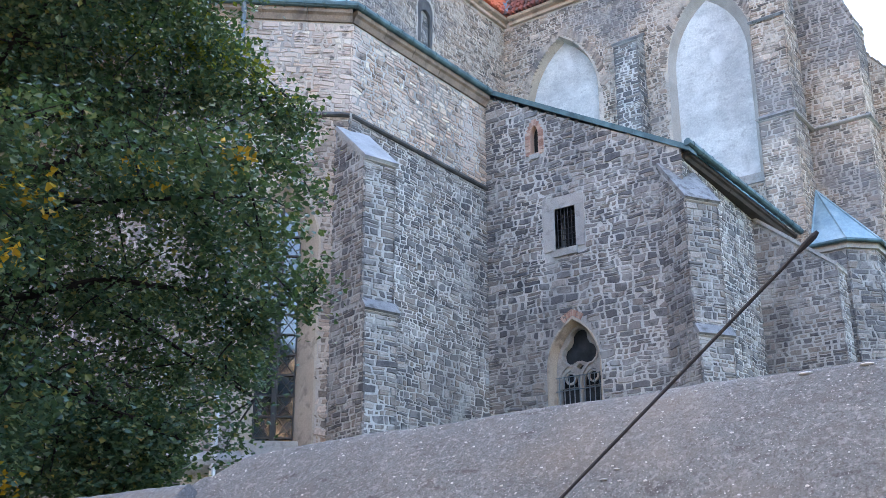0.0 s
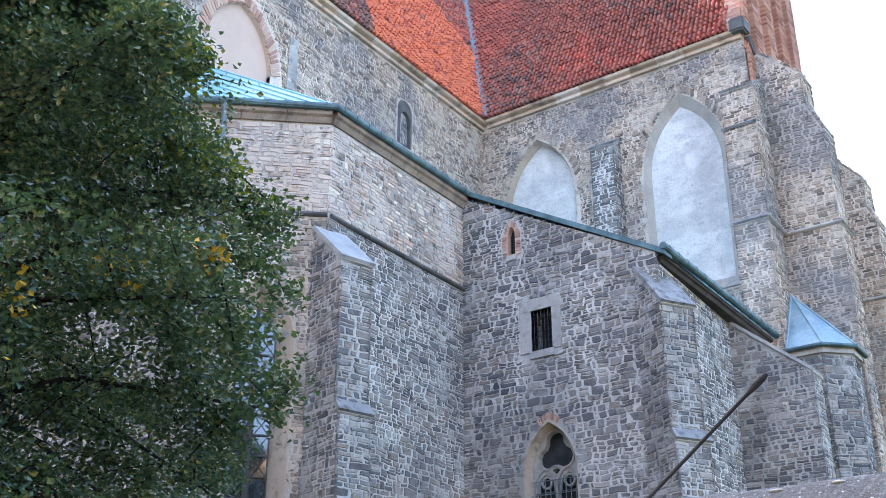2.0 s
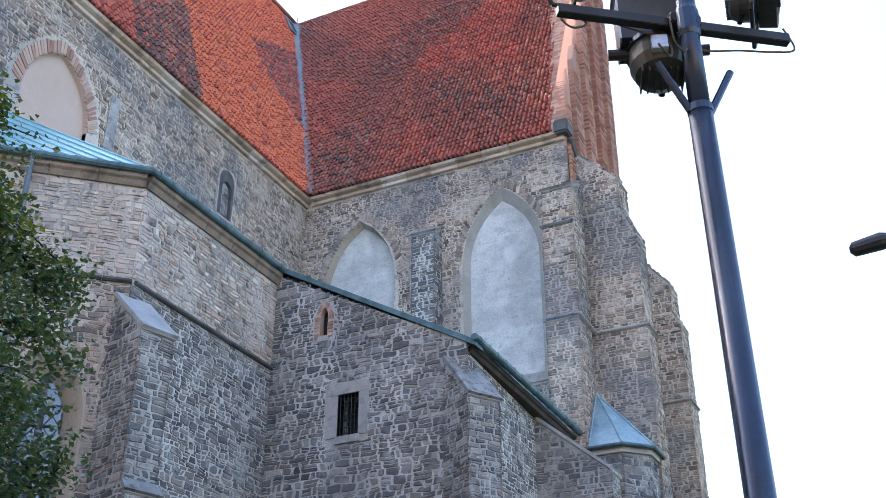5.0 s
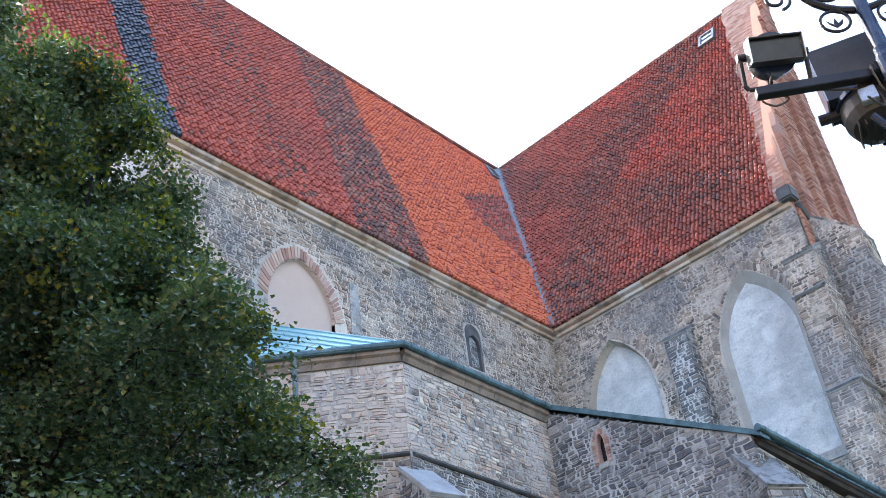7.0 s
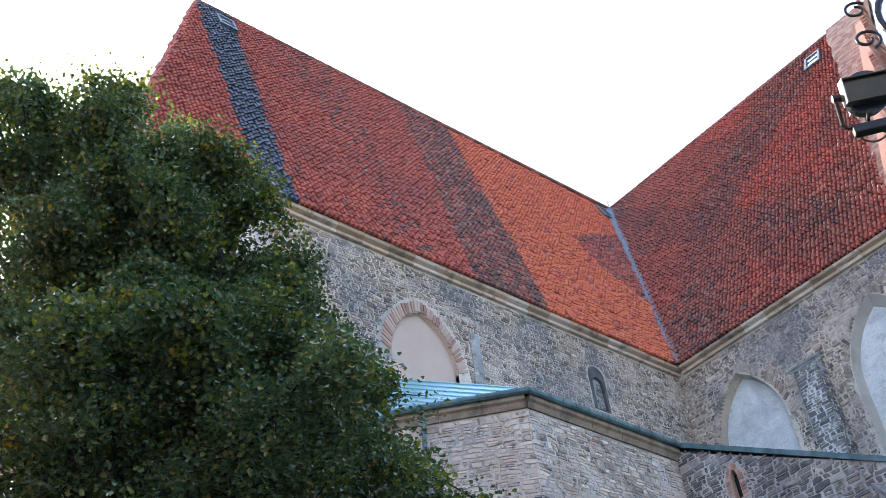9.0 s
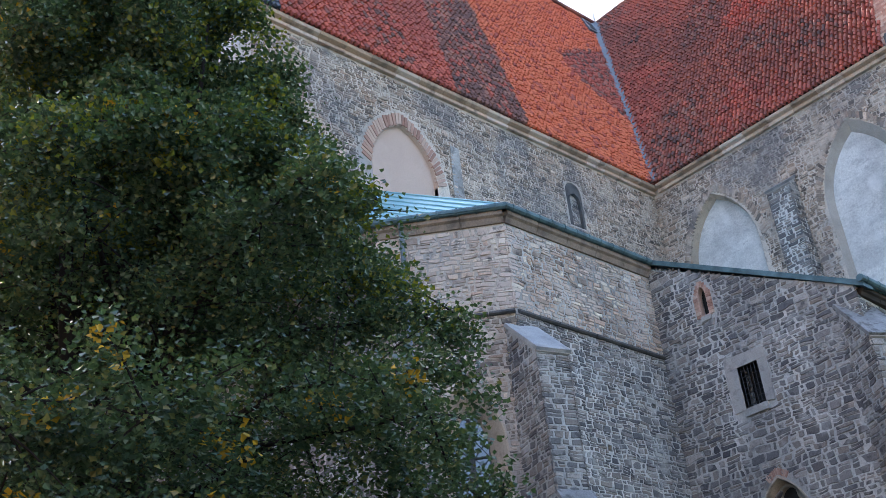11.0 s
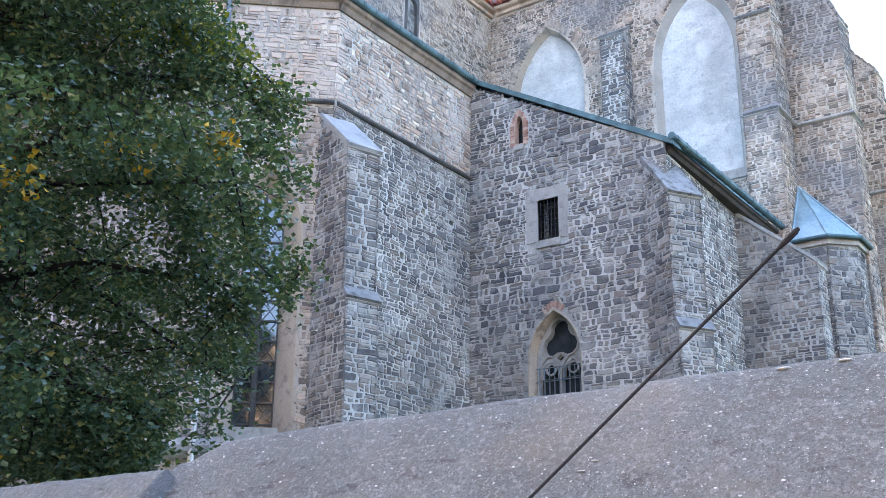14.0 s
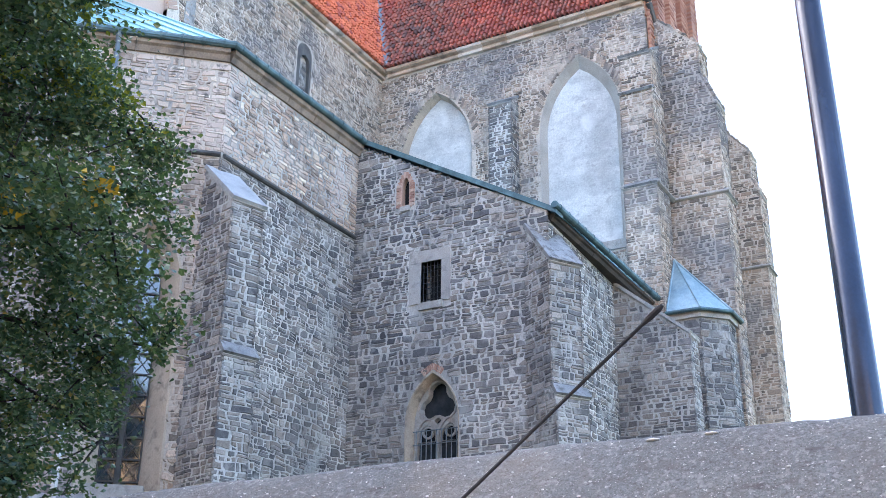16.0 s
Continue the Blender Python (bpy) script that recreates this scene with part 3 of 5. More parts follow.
# ---- transept wall ----
XT1 = -8.2
LT = XT1 - XN
ft = plane_frame((XN, YT, 0), (1, 0))
w1 = arch(0.80, 3.34, 12.0, 17.2, 19.42)
w2 = arch(5.62, 8.20, 13.2, 17.0, 19.34)
ft_out = [(0, Z0), (LT, Z0), (LT, ZE), (0, ZE)]
ft_in = [(0, 11.5), (LT, 11.5), (LT, ZE - 0.28), (0, ZE - 0.28)]
wall_6 = tagged(part("wall_6", slab_bm(ft_out, [w1, w2], ft, -1.1, 0.0), MORTAR_WARM), "brown-grey rubble transept wall with two blind windows", "wall", kind="structure")
rubble(wall_6, ft, ft_in, [arch(0.80, 3.46, 12, 17.2, 19.5), arch(5.55, 8.28, 12.9, 17.0, 19.44)], STONE_WARM, course=0.09, length=0.20, loose=200, seed=71, loose_box=(3.4, 9, 14, 20.4))

# ---- nave wall ----
YN0 = 6.0
LN = YT - YN0
fn = plane_frame((XN, YN0, 0), (0, 1))
w0 = arch(14.52 - YN0, 16.70 - YN0, 13.5, 17.3, 18.92)
niche = arch(21.95 - YN0, 22.66 - YN0, 17.9, 19.1, 19.48, 5)
fn_out = [(0, 13.3), (LN, 13.3), (LN, ZE), (0, ZE)]
fn_in = [(5.0, 13.2), (LN, 13.2), (LN, ZE - 0.28), (5.0, ZE - 0.28)]
wall_7 = tagged(part("wall_7", slab_bm(fn_out, [w0, niche], fn, -1.0, 0.0), MORTAR_WARM), "brown-grey rubble nave wall with a blocked pink window", "wall", kind="structure")
rubble(wall_7, fn, fn_in, [arch(14.12 - YN0, 17.10 - YN0, 13.2, 17.3, 19.36), arch(21.92 - YN0, 22.70 - YN0, 17.86, 19.1, 19.52)], STONE_WARM, course=0.09, length=0.21, loose=200, seed=81, loose_box=(9, 20.4, 16.5, 20.4))
part("niche_back", slab_bm(arch(21.9 - YN0, 22.7 - YN0, 17.8, 19.1, 19.55, 5), [], fn, -0.6, -0.14), MORTAR_DARK, wall_7)
part("niche_frame", slab_bm(arch(21.95 - YN0, 22.66 - YN0, 17.9, 19.1, 19.48, 5), [arch(22.12 - YN0, 22.58 - YN0, 17.91, 18.85, 19.12, 5)], fn, -0.13, -0.02), SLAB_DARK, wall_7)
rubble(wall_7, fn @ Matrix.Translation((0, 0, -0.14)), [(22.12 - YN0, 17.9), (22.58 - YN0, 17.9), (22.58 - YN0, 18.95), (22.12 - YN0, 18.95)], [], STONE_GREY, course=0.09, length=0.2, seed=83)
part("blocked_slit", slab_bm([(17.28 - YN0, 17.1), (17.66 - YN0, 17.1), (17.62 - YN0, 18.9), (17.32 - YN0, 18.9)], [], fn, -0.05, 0.024), MORTAR_DARK, wall_7)
# closing walls of nave and transept out of sight
for nm, org, along, ln, hh in (("wall_8", (-28.2, YT + 13, 0), (0, -1), 33.5, ZE), ("wall_9", (-9.9, 39.5, 0), (-1, 0), 18.3, ZE)):
    tagged(part(nm, slab_bm([(0, Z0), (ln, Z0), (ln, hh), (0, hh)], [], plane_frame(org, along), -0.9, 0), MORTAR_WARM), "plain far wall of the church", "wall", kind="structure")


# ---- tiled roofs ----
def tile_profile():
    """One round cover tile with half a channel on either side, in a unit cell: x across, y up the slope, z out."""
    xs = (-0.5, -0.36, -0.27, 0.0, 0.27, 0.36, 0.5)
    zs = (-0.35, -0.28, 0.5, 1.0, 0.5, -0.28, -0.35)
    vs = [(x, -0.58, z + (0.45 if z > 0 else 0)) for x, z in zip(xs, zs)] + [(x, 0.55, z) for x, z in zip(xs, zs)] + [(x, -0.58, z - 0.35) for x, z in zip(xs, zs)]
    fs = [(k, k + 1, k + 8, k + 7) for k in range(6)] + [(k + 14, k + 15, k + 1, k) for k in range(1, 5)]
    return vs, fs


TILE_V, TILE_F = tile_profile()
TILE_LOOSE = []


def tiled_roof(name, label, corner_eave, corner_eave_far, corner_ridge_far, corner_ridge, pick, loose_rows, seed, col=0.155, row=0.225):
    """A plane of tiles over a deck; pick(s, k, rnd) gives the tile's material at s along the eaves (metres) and k up the slope (0 to 1)."""
    e0, e1, r1, r0 = (Vector(v) for v in (corner_eave, corner_eave_far, corner_ridge_far, corner_ridge))
    x = (e1 - e0).normalized()
    up = r0 - e0
    up = (up - x * up.dot(x))
    rise = up.length
    y = up.normalized()
    z = x.cross(y)
    if z.z < 0:
        z = -z
    fm = Matrix(((x.x, y.x, z.x, e0.x), (x.y, y.y, z.y, e0.y), (x.z, y.z, z.z, e0.z), (0, 0, 0, 1)))
    inv = fm.inverted()
    poly = [tuple((inv @ v)[:2]) for v in (e0, e1, r1, r0)]
    bm = slab_bm(poly, [], fm, -0.3, -0.05)
    roof = tagged(part(name, bm, TILE_DARK), label, "roof", kind="structure")
    r = random.Random(seed)
    lo, hi = min(p[0] for p in poly), max(p[0] for p in poly)
    groups = {}
    for j in range(int(rise / row) + 1):
        for i in range(int((hi - lo) / col) + 1):
            c = (lo + (i + 0.5) * col, (j + 0.5) * row)
            if not in_poly(c, poly):
                continue
            mat = pick(c[0], c[1] / rise, r)
            jit = (r.uniform(-0.012, 0.012), r.uniform(-0.02, 0.02), r.uniform(0.8, 1.3), r.uniform(-0.03, 0.03))
            if j < loose_rows[0] and loose_rows[1] < c[0] < loose_rows[2]:
                TILE_LOOSE.append((roof, mat, fm @ Matrix.Translation((c[0] + jit[0], c[1] + jit[1], 0)) @ Matrix.Rotation(jit[3], 4, "Z") @ Matrix.Diagonal((col * 0.98, row, 0.082 * jit[2], 1))))
                continue
            vs, fs = groups.setdefault(mat.name, ([], []))
            k = len(vs)
            for a, b, h in TILE_V:
                vs.append(fm @ Vector((c[0] + jit[0] + a * col * 0.98, c[1] + jit[1] + b * row + a * jit[3] * col, h * 0.082 * jit[2])))
            fs.extend(tuple(q + k for q in f) for f in TILE_F)
    for nm, (vs, fs) in groups.items():
        tagged(mesh_object("tiles", vs, fs, bpy.data.materials[nm], roof), kind="stuff")
    return roof, fm


ZR = 35.35
XR, YR = -22.82, 33.2
XG = -8.5                      # where the tiles end against the gable
G_TOP = (-10.12, YR, ZR)


def nave_pick(s, k, r):
    s = s + r.gauss(0, 0.05)
    y = 6.9 + s
    edge = 10.55 + 0.75 * k
    if edge < y < edge + 1.1 + 0.35 * k:
        return TILE_BLUE
    if y < edge:
        return TILE_RED
    lean = 3.0 * (1 - k)
    if 20.6 - lean < y < 23.2 - lean * 0.9:
        return TILE_DARK if r.random() < 0.8 else TILE_RED
    if y > 23.2 - lean * 0.9:
        if y > 31.0 - 5 * (1 - k) + 2 * math.sin(9 * k):
            return TILE_DARK if r.random() < 0.35 else TILE_RED
        return TILE_BRIGHT if r.random() < 0.85 else TILE_RED
    if 15.0 < y < 17.2 - lean * 0.3:
        return TILE_RED if r.random() < 0.75 else TILE_DARK
    return TILE_RED if r.random() < 0.9 else TILE_MIX


def transept_pick(s, k, r):
    x = s + r.gauss(0, 0.3)
    d = noise.noise(Vector((x * 0.32, k * 3.2, 3.1)))
    if d > 0.2:
        return TILE_DARK if r.random() < 0.45 else TILE_MIX
    if d < -0.12 and r.random() < 0.8:
        return TILE_RED
    return TILE_MIX


roof_1, f_nave = tiled_roof("roof_1", "steep nave roof of red tiles in weathered bands", (XN + 0.22, 6.9, ZE + 0.1), (XN + 0.22, YT - 0.12, ZE + 0.1), (XR, YR, ZR), (XR, 11.3, ZR - 0.25), nave_pick, (4, 6, 22), 5)
roof_2, f_tran = tiled_roof("roof_2", "steep transept roof of mottled red tiles", (XN + 0.22, YT - 0.22, ZE + 0.1), (XG, YT - 0.22, ZE + 0.1), G_TOP, (XR, YR, ZR), transept_pick, (6, -1, 10), 6)
# far slopes, ridges and the valley gutter
tagged(mesh_object("roof_3", [(XR, 11.7, ZR - 0.25), (XR, 46, ZR - 0.1), (-28.5, 46, ZE), (-28.5, 6.9, ZE), (XR, 11.7, ZR - 0.3), (XR, 46, ZR - 0.3), (-28.3, 46, ZE - 0.3), (-28.3, 6.9, ZE - 0.3)], [(0, 1, 2, 3), (7, 6, 5, 4), (0, 4, 5, 1), (2, 6, 7, 3), (0, 3, 7, 4), (1, 5, 6, 2)], TILE_RED), "far slope of the nave roof", "roof", kind="structure")
tagged(mesh_object("roof_4", [(XR, YR, ZR), G_TOP, (-10.8, 39.8, ZE), (-28.0, 39.8, ZE), (XR, YR, ZR - 0.3), (G_TOP[0], G_TOP[1], ZR - 0.3), (-10.8, 39.6, ZE - 0.3), (-28.0, 39.6, ZE - 0.3)], [(0, 1, 2, 3), (7, 6, 5, 4), (0, 4, 5, 1), (2, 6, 7, 3), (0, 3, 7, 4), (1, 5, 6, 2)], TILE_MIX), "far slope of the transept roof", "roof", kind="structure")
gz = 13.6
tagged(mesh_object("wall_10", [(XN + 0.1, 6.85, gz), (-28.3, 6.85, gz), (-28.3, 6.85, ZE), (XR, 11.25, ZR - 0.25), (XN + 0.1, 6.85, ZE), (XN + 0.1, 7.4, gz), (-28.3, 7.4, gz), (-28.3, 7.4, ZE), (XR, 11.8, ZR - 0.5), (XN + 0.1, 7.4, ZE)], [(0, 4, 3, 2, 1), (5, 6, 7, 8, 9), (0, 1, 6, 5), (1, 2, 7, 6), (2, 3, 8, 7), (3, 4, 9, 8), (4, 0, 5, 9)], BRICK), "brick end of the nave above the chapel", "wall", kind="structure")


def ridge_caps(name, a, b, parent_label, step=0.38):
    a, b = Vector(a), Vector(b)
    n = int((b - a).length / step)
    d = (b - a).normalized()
    ridge = empty(name)
    tagged(ridge, parent_label, "ridge tiles", kind="structure")
    bm = bmesh.new()
    for i in range(n):
        p = a + d * (i * step)
        tube_bm([p, p + d * step * 1.08], 0.12, 8, bm, taper=[0.125, 0.105])
    tagged(part("ridge_tiles", bm, TILE_DARK, ridge), kind="stuff")


ridge_caps("ridge_1", (XR, 11.4, ZR - 0.23), (XR, YR, ZR + 0.02), "row of dark red half-round ridge tiles")
ridge_caps("ridge_2", (XR, YR, ZR + 0.02), (G_TOP[0], YR, ZR + 0.02), "row of dark red half-round ridge tiles on the transept")
v0, v1 = Vector((XN + 0.2, YT - 0.2, ZE + 0.14)), Vector((XR, YR, ZR + 0.05))
vn = Vector((0.934, -0.911, 0.768)).normalized()
vs_side = (v1 - v0).cross(vn).normalized() * 0.26
vm = [v0 - vs_side + vn * 0.16, v0 + vn * 0.13, v0 + vs_side + vn * 0.16, v1 + vs_side + vn * 0.16, v1 + vn * 0.13, v1 - vs_side + vn * 0.16]
valley = tagged(mesh_object("valley_gutter", vm + [p - vn * 0.05 for p in vm], [(0, 1, 4, 5), (1, 2, 3, 4), (6, 11, 10, 7), (7, 10, 9, 8), (0, 5, 11, 6), (2, 8, 9, 3), (0, 6, 7, 1), (1, 7, 8, 2), (3, 9, 10, 4), (4, 10, 11, 5)], ZINC), "blue-grey metal valley gutter between the two roofs", "gutter")


def skylight(p, fm):
    ob = empty("skylight")
    o = fm.inverted() @ Vector(p)
    m = fm @ Matrix.Translation((o.x, o.y, 0.03))
    part("frame", slab_bm([(-0.36, -0.5), (0.36, -0.5), (0.36, 0.5), (-0.36, 0.5)], [[(-0.27, -0.4), (0.27, -0.4), (0.27, 0.4), (-0.27, 0.4)]], m, 0.0, 0.14), ZINC, ob)
    part("pane", slab_bm([(-0.28, -0.41), (0.28, -0.41), (0.28, 0.41), (-0.28, 0.41)], [], m, 0.06, 0.09), SKY_GLASS, ob)
    part("bar", slab_bm([(-0.28, -0.02), (0.28, -0.02), (0.28, 0.02), (-0.28, 0.02)], [], m, 0.091, 0.12), ZINC, ob)
    return tagged(ob, "small metal-framed skylight in the tiled roof", "skylight", "roof skylights")


skylight((-10.95, 32.55, 34.0), f_tran)
skylight((-22.45, 32.2, 34.4), f_nave)
skylight((-22.3, 12.3, 33.9), f_nave)
rod = empty("lightning_rod", (XR, YR, ZR))
part("rod", tube_bm([(0, 0, 0), (0, 0, 1.35)], 0.018, 6), IRON, rod)
part("bracket", tube_bm([(-0.22, 0, 0), (0, 0, 0.55), (0.22, 0, 0)], 0.015, 6), IRON, rod)
tagged(rod, "thin iron lightning rod on the roof ridge", "lightning rod")


# ---- cornices and eaves ----
def cornice(name, label, a, b, out, mat, piece=0.85, z=0.0, prof=((0, -0.21), (0.11, -0.21), (0.12, -0.12), (0.05, -0.10), (0.06, -0.06), (0.2, -0.02), (0.24, 0.05), (0, 0.06))):
    """A moulded course in blocks from a to b; out is the direction it projects."""
    a, b = Vector(a), Vector(b)
    d = (b - a).normalized()
    out = Vector(out)
    n = max(1, round((b - a).length / piece))
    step = (b - a).length / n
    thing = tagged(empty(name), label, "cornice", kind="structure")
    for i in range(n):
        bm = bmesh.new()
        s = a + d * (i * step + 0.006)
        e = a + d * ((i + 1) * step - 0.006)
        jit = rng.uniform(-0.006, 0.008)
        r0 = [bm.verts.new(s + out * (x + jit) + Vector((0, 0, z + h))) for x, h in prof]
        r1 = [bm.verts.new(e + out * (x + jit) + Vector((0, 0, z + h))) for x, h in prof]
        for k in range(len(prof)):
            bm.faces.new((r0[k], r0[(k + 1) % len(prof)], r1[(k + 1) % len(prof)], r1[k]))
        bm.faces.new(r0)
        bm.faces.new(list(reversed(r1)))
        part("block", bm, mat, thing)
    return thing


cornice("cornice_1", "pale sandstone eaves cornice of the nave", (XN, 7, ZE), (XN, YT, ZE), (1, 0, 0), CORNICE_STONE)
cornice("cornice_2", "pale sandstone eaves cornice of the transept", (XN + 0.27, YT, ZE), (XT1, YT, ZE), (0, -1, 0), CORNICE_STONE)
DLV = Vector((0.669, -0.743, 0))
SMALL = ((0, -0.24), (0.05, -0.24), (0.10, -0.12), (0.16, -0.08), (0.16, 0.03), (0, 0.03))
cornice("cornice_3", "tan eaves cornice of the chapel", (XA, YA - 0.02, ZA - 0.08), (XA, YB, ZA - 0.08), (1, 0, 0), EAVES_TAN, 0.9, prof=SMALL)
cornice("cornice_4", "tan eaves cornice of the canted chapel wall", (CL.x, CL.y, ZA - 0.08), (XA, YA, ZA - 0.08), DLV, EAVES_TAN, 0.9, prof=SMALL)
cornice("cornice_5", "tan eaves cornice of the far chapel wall", (CL.x - 13, CL.y, ZA - 0.08), (CL.x, CL.y, ZA - 0.08), (0, -1, 0), EAVES_TAN, 1.3, prof=SMALL)
STRING = ((0, -0.06), (0.05, -0.06), (0.09, -0.03), (0.085, 0.015), (0, 0.05))
# Whole ledge is near-black, painting the shadow line along its underside.
cornice("string_course_1", "thin stone string course on the chapel, darkened as its shadow line", (XA, YA + 0.05, ZLEDGE), (XA, YB - 0.04, ZLEDGE), (1, 0, 0), SLAB_DARK, 0.6, prof=STRING)
cornice("string_course_2", "thin stone string course round the corner, darkened as its shadow line", (CL.x, CL.y, ZLEDGE), (XA, YA, ZLEDGE), DLV, SLAB_DARK, 0.6, prof=STRING)
PLINTH = ((0, -0.28), (0.08, -0.28), (0.24, -0.14), (0.26, -0.04), (0, 0.16))
cornice("plinth_course_1", "weathered stone plinth course of the chapel", (CL.x - 13, CL.y, 4.62), (CL.x, CL.y, 4.62), (0, -1, 0), DRESSED, 0.9, prof=PLINTH)
cornice("plinth_course_2", "weathered stone plinth course of the canted wall", (CL.x, CL.y, 4.62), (CL.x - DL.x * 1.9, CL.y - DL.y * 1.9, 4.62), DLV, DRESSED, 0.9, prof=PLINTH)
cornice("eaves_course", "dark eaves course under the lean-to gutter", (XC, YB + 0.1, 11.2), (XC + 0.28, 25.45, 10.87), (1, 0, 0), EAVES_BROWN, 0.7, prof=((-0.4, -0.13), (0.06, -0.13), (0.10, -0.06), (0.15, -0.04), (0.16, 0.02), (-0.4, 0.02)))


def gutter(name, label, points, radius=0.085, mat=GUTTER):
    """A rounded gutter along the points with a collar at each joint."""
    thing = tagged(empty(name), label, "gutter")
    part("channel", tube_bm(points, radius, 10), mat, thing)
    for a, b in zip(points, points[1:]):
        a, b = Vector(a), Vector(b)
        d = (b - a).normalized()
        n = max(1, round((b - a).length / 0.42))
        for i in range(n):
            p = a + (b - a) * ((i + 0.5) / n)
            part("collar", tube_bm([p - d * 0.022, p + d * 0.022], radius * 1.14, 10), mat, thing)
    return thing


ge = 0.2
gutter("gutter", "verdigris half-round gutter along the chapel eaves", [(CL.x - 8, CL.y - ge, ZA), (CL.x + 0.08, CL.y - ge, ZA), (XA + ge * 0.9, YA - ge * 0.45, ZA + 0.01), (XA + ge, YB - 0.05, ZA + 0.02)])
gutter("gutter", "dark verdigris gutter along the lean-to eaves", [(XC + 0.24, YB - 0.12, 11.32), (XC + 0.52, 25.5, 10.98)], 0.08)
# verge flashing of the lean-to
vbm = bmesh.new()
for k in range(5):
    u0_, u1_ = LB * k / 5 - (0.02 if k else 0.0), LB * (k + 1) / 5 + (0.25 if k == 4 else 0)
    slab_bm([(u0_, verge(u0_) - 0.02), (u1_, verge(u1_) - 0.02), (u1_, verge(u1_) + 0.11), (u0_, verge(u0_) + 0.11)], [], fb, -0.3, 0.075 + 0.006 * (k % 2), vbm)
tagged(part("verge_flashing", vbm, GUTTER), "sloping verdigris sheet-metal verge of the lean-to roof", "flashing")
# metal roofs
def sheet_roof(name, label, polys, seams):
    roof = tagged(empty(name), label, "roof", kind="structure")
    for poly in polys:
        vs = [Vector(p) for p in poly]
        nrm = (vs[1] - vs[0]).cross(vs[2] - vs[0]).normalized()
        if nrm.z < 0:
            nrm = -nrm
        k = len(vs)
        mesh_object("sheet", vs + [v - nrm * 0.06 for v in vs], [tuple(range(k)), tuple(reversed(range(k, 2 * k)))] + [(i, (i + 1) % k, k + (i + 1) % k, k + i) for i in range(k)], COPPER, roof)
    for a, b in seams:
        part("seam", tube_bm([Vector(a) + Vector((0, 0, 0.015)), Vector(b) + Vector((0, 0, 0.015))], 0.022, 6), COPPER, roof)


ev = 0.16
ca = Vector((XA + ev, YA - 0.06, ZA + 0.05))
cb = Vector((XA + ev, YB + 0.0, ZA + 0.05))
cl = Vector((CL.x + 0.05, CL.y - ev, ZA + 0.05))
cz = Vector((CL.x - 8, CL.y - ev, ZA + 0.05))
ap = Vector((XN + 0.02, 13.9, 16.25))
ap2 = Vector((XN + 0.02, YB + 1.0, 16.2))
seams = []
for k in range(1, 8):
    seams.append((cl.lerp(ca, k / 8), cl.lerp(ap, k / 8)))
    if k < 6:
        seams.append((ca.lerp(cb, k / 6), ap.lerp(ap2, k / 6)))
seams += [(ca, ap), (cl, ap)]
sheet_roof("roof_5", "turquoise standing-seam metal roof of the chapel", [[cl, ca, ap], [ca, cb, ap2, ap], [cz, cl, ap, ap + Vector((-3, 0, 0))]], seams)
lr = [Vector((XA - 4, YB + 0.02, verge(-4) + 0.1)), Vector((XC + 0.2, YB + 0.02, verge(LB) - 0.02)), Vector((XC + 0.2, YT + 0.1, verge(LB) - 0.02)), Vector((XA - 4, YT + 0.1, verge(-4) + 0.1))]
sheet_roof("roof_6", "turquoise metal roof of the lean-to", [lr], [])


# ---- windows ----
def splay(outer, inner, fm, n_out, n_in, bm=None):
    """The slanting reveal between two outlines of the same count."""
    bm = bm or bmesh.new()
    a = [bm.verts.new(fm @ Vector((*p, n_out))) for p in outer]
    b = [bm.verts.new(fm @ Vector((*p, n_in))) for p in inner]
    for k in range(len(a)):
        q = (k + 1) % len(a)
        bm.faces.new((a[k], a[q], b[q], b[k]))
    return bm


def blind_window(name, label, fm, op, inner, mat, depth, edge_mat, sill=True):
    """A walled-up pointed window: recessed plaster, a slanting reveal with a narrow edge on the wall, and a sill."""
    thing = tagged(empty(name), label, "window", kind="structure")
    part("infill", slab_bm(inner, [], fm, -depth - 0.25, -depth), mat, thing)
    part("reveal", splay(op, inner, fm, 0.012, -depth - 0.01), edge_mat, thing)
    us = [p[0] for p in op]
    if sill:
        u0, u1, v0 = min(us), max(us), op[0][1]
        part("sill", slab_bm([(u0 - 0.06, v0 - 0.26), (u1 + 0.06, v0 - 0.26), (u1 + 0.06, v0 - 0.004), (u0 - 0.06, v0 - 0.004)], [], fm, -0.1, 0.07), DRESSED, thing)
    return thing


blind_window("window_1", "walled-up pointed window with white plaster infill, half hidden by the lean-to roof", ft, w1, arch(0.88, 3.26, 12.0, 17.2, 19.32), PLASTER_WHITE, 0.30, PLASTER_TAN)
blind_window("window_2", "tall walled-up pointed window with pale grey plaster infill", ft, w2, arch(5.75, 7.92, 13.32, 17.0, 19.02), PLASTER_WHITE, 0.24, PLASTER_GREY)
blind_window("window_3", "walled-up pointed window with pink plaster infill and brick arch", fn, w0, [(p[0], p[1] - 0.01) for p in w0], PLASTER_PINK, 0.12, PLASTER_PINK, False)


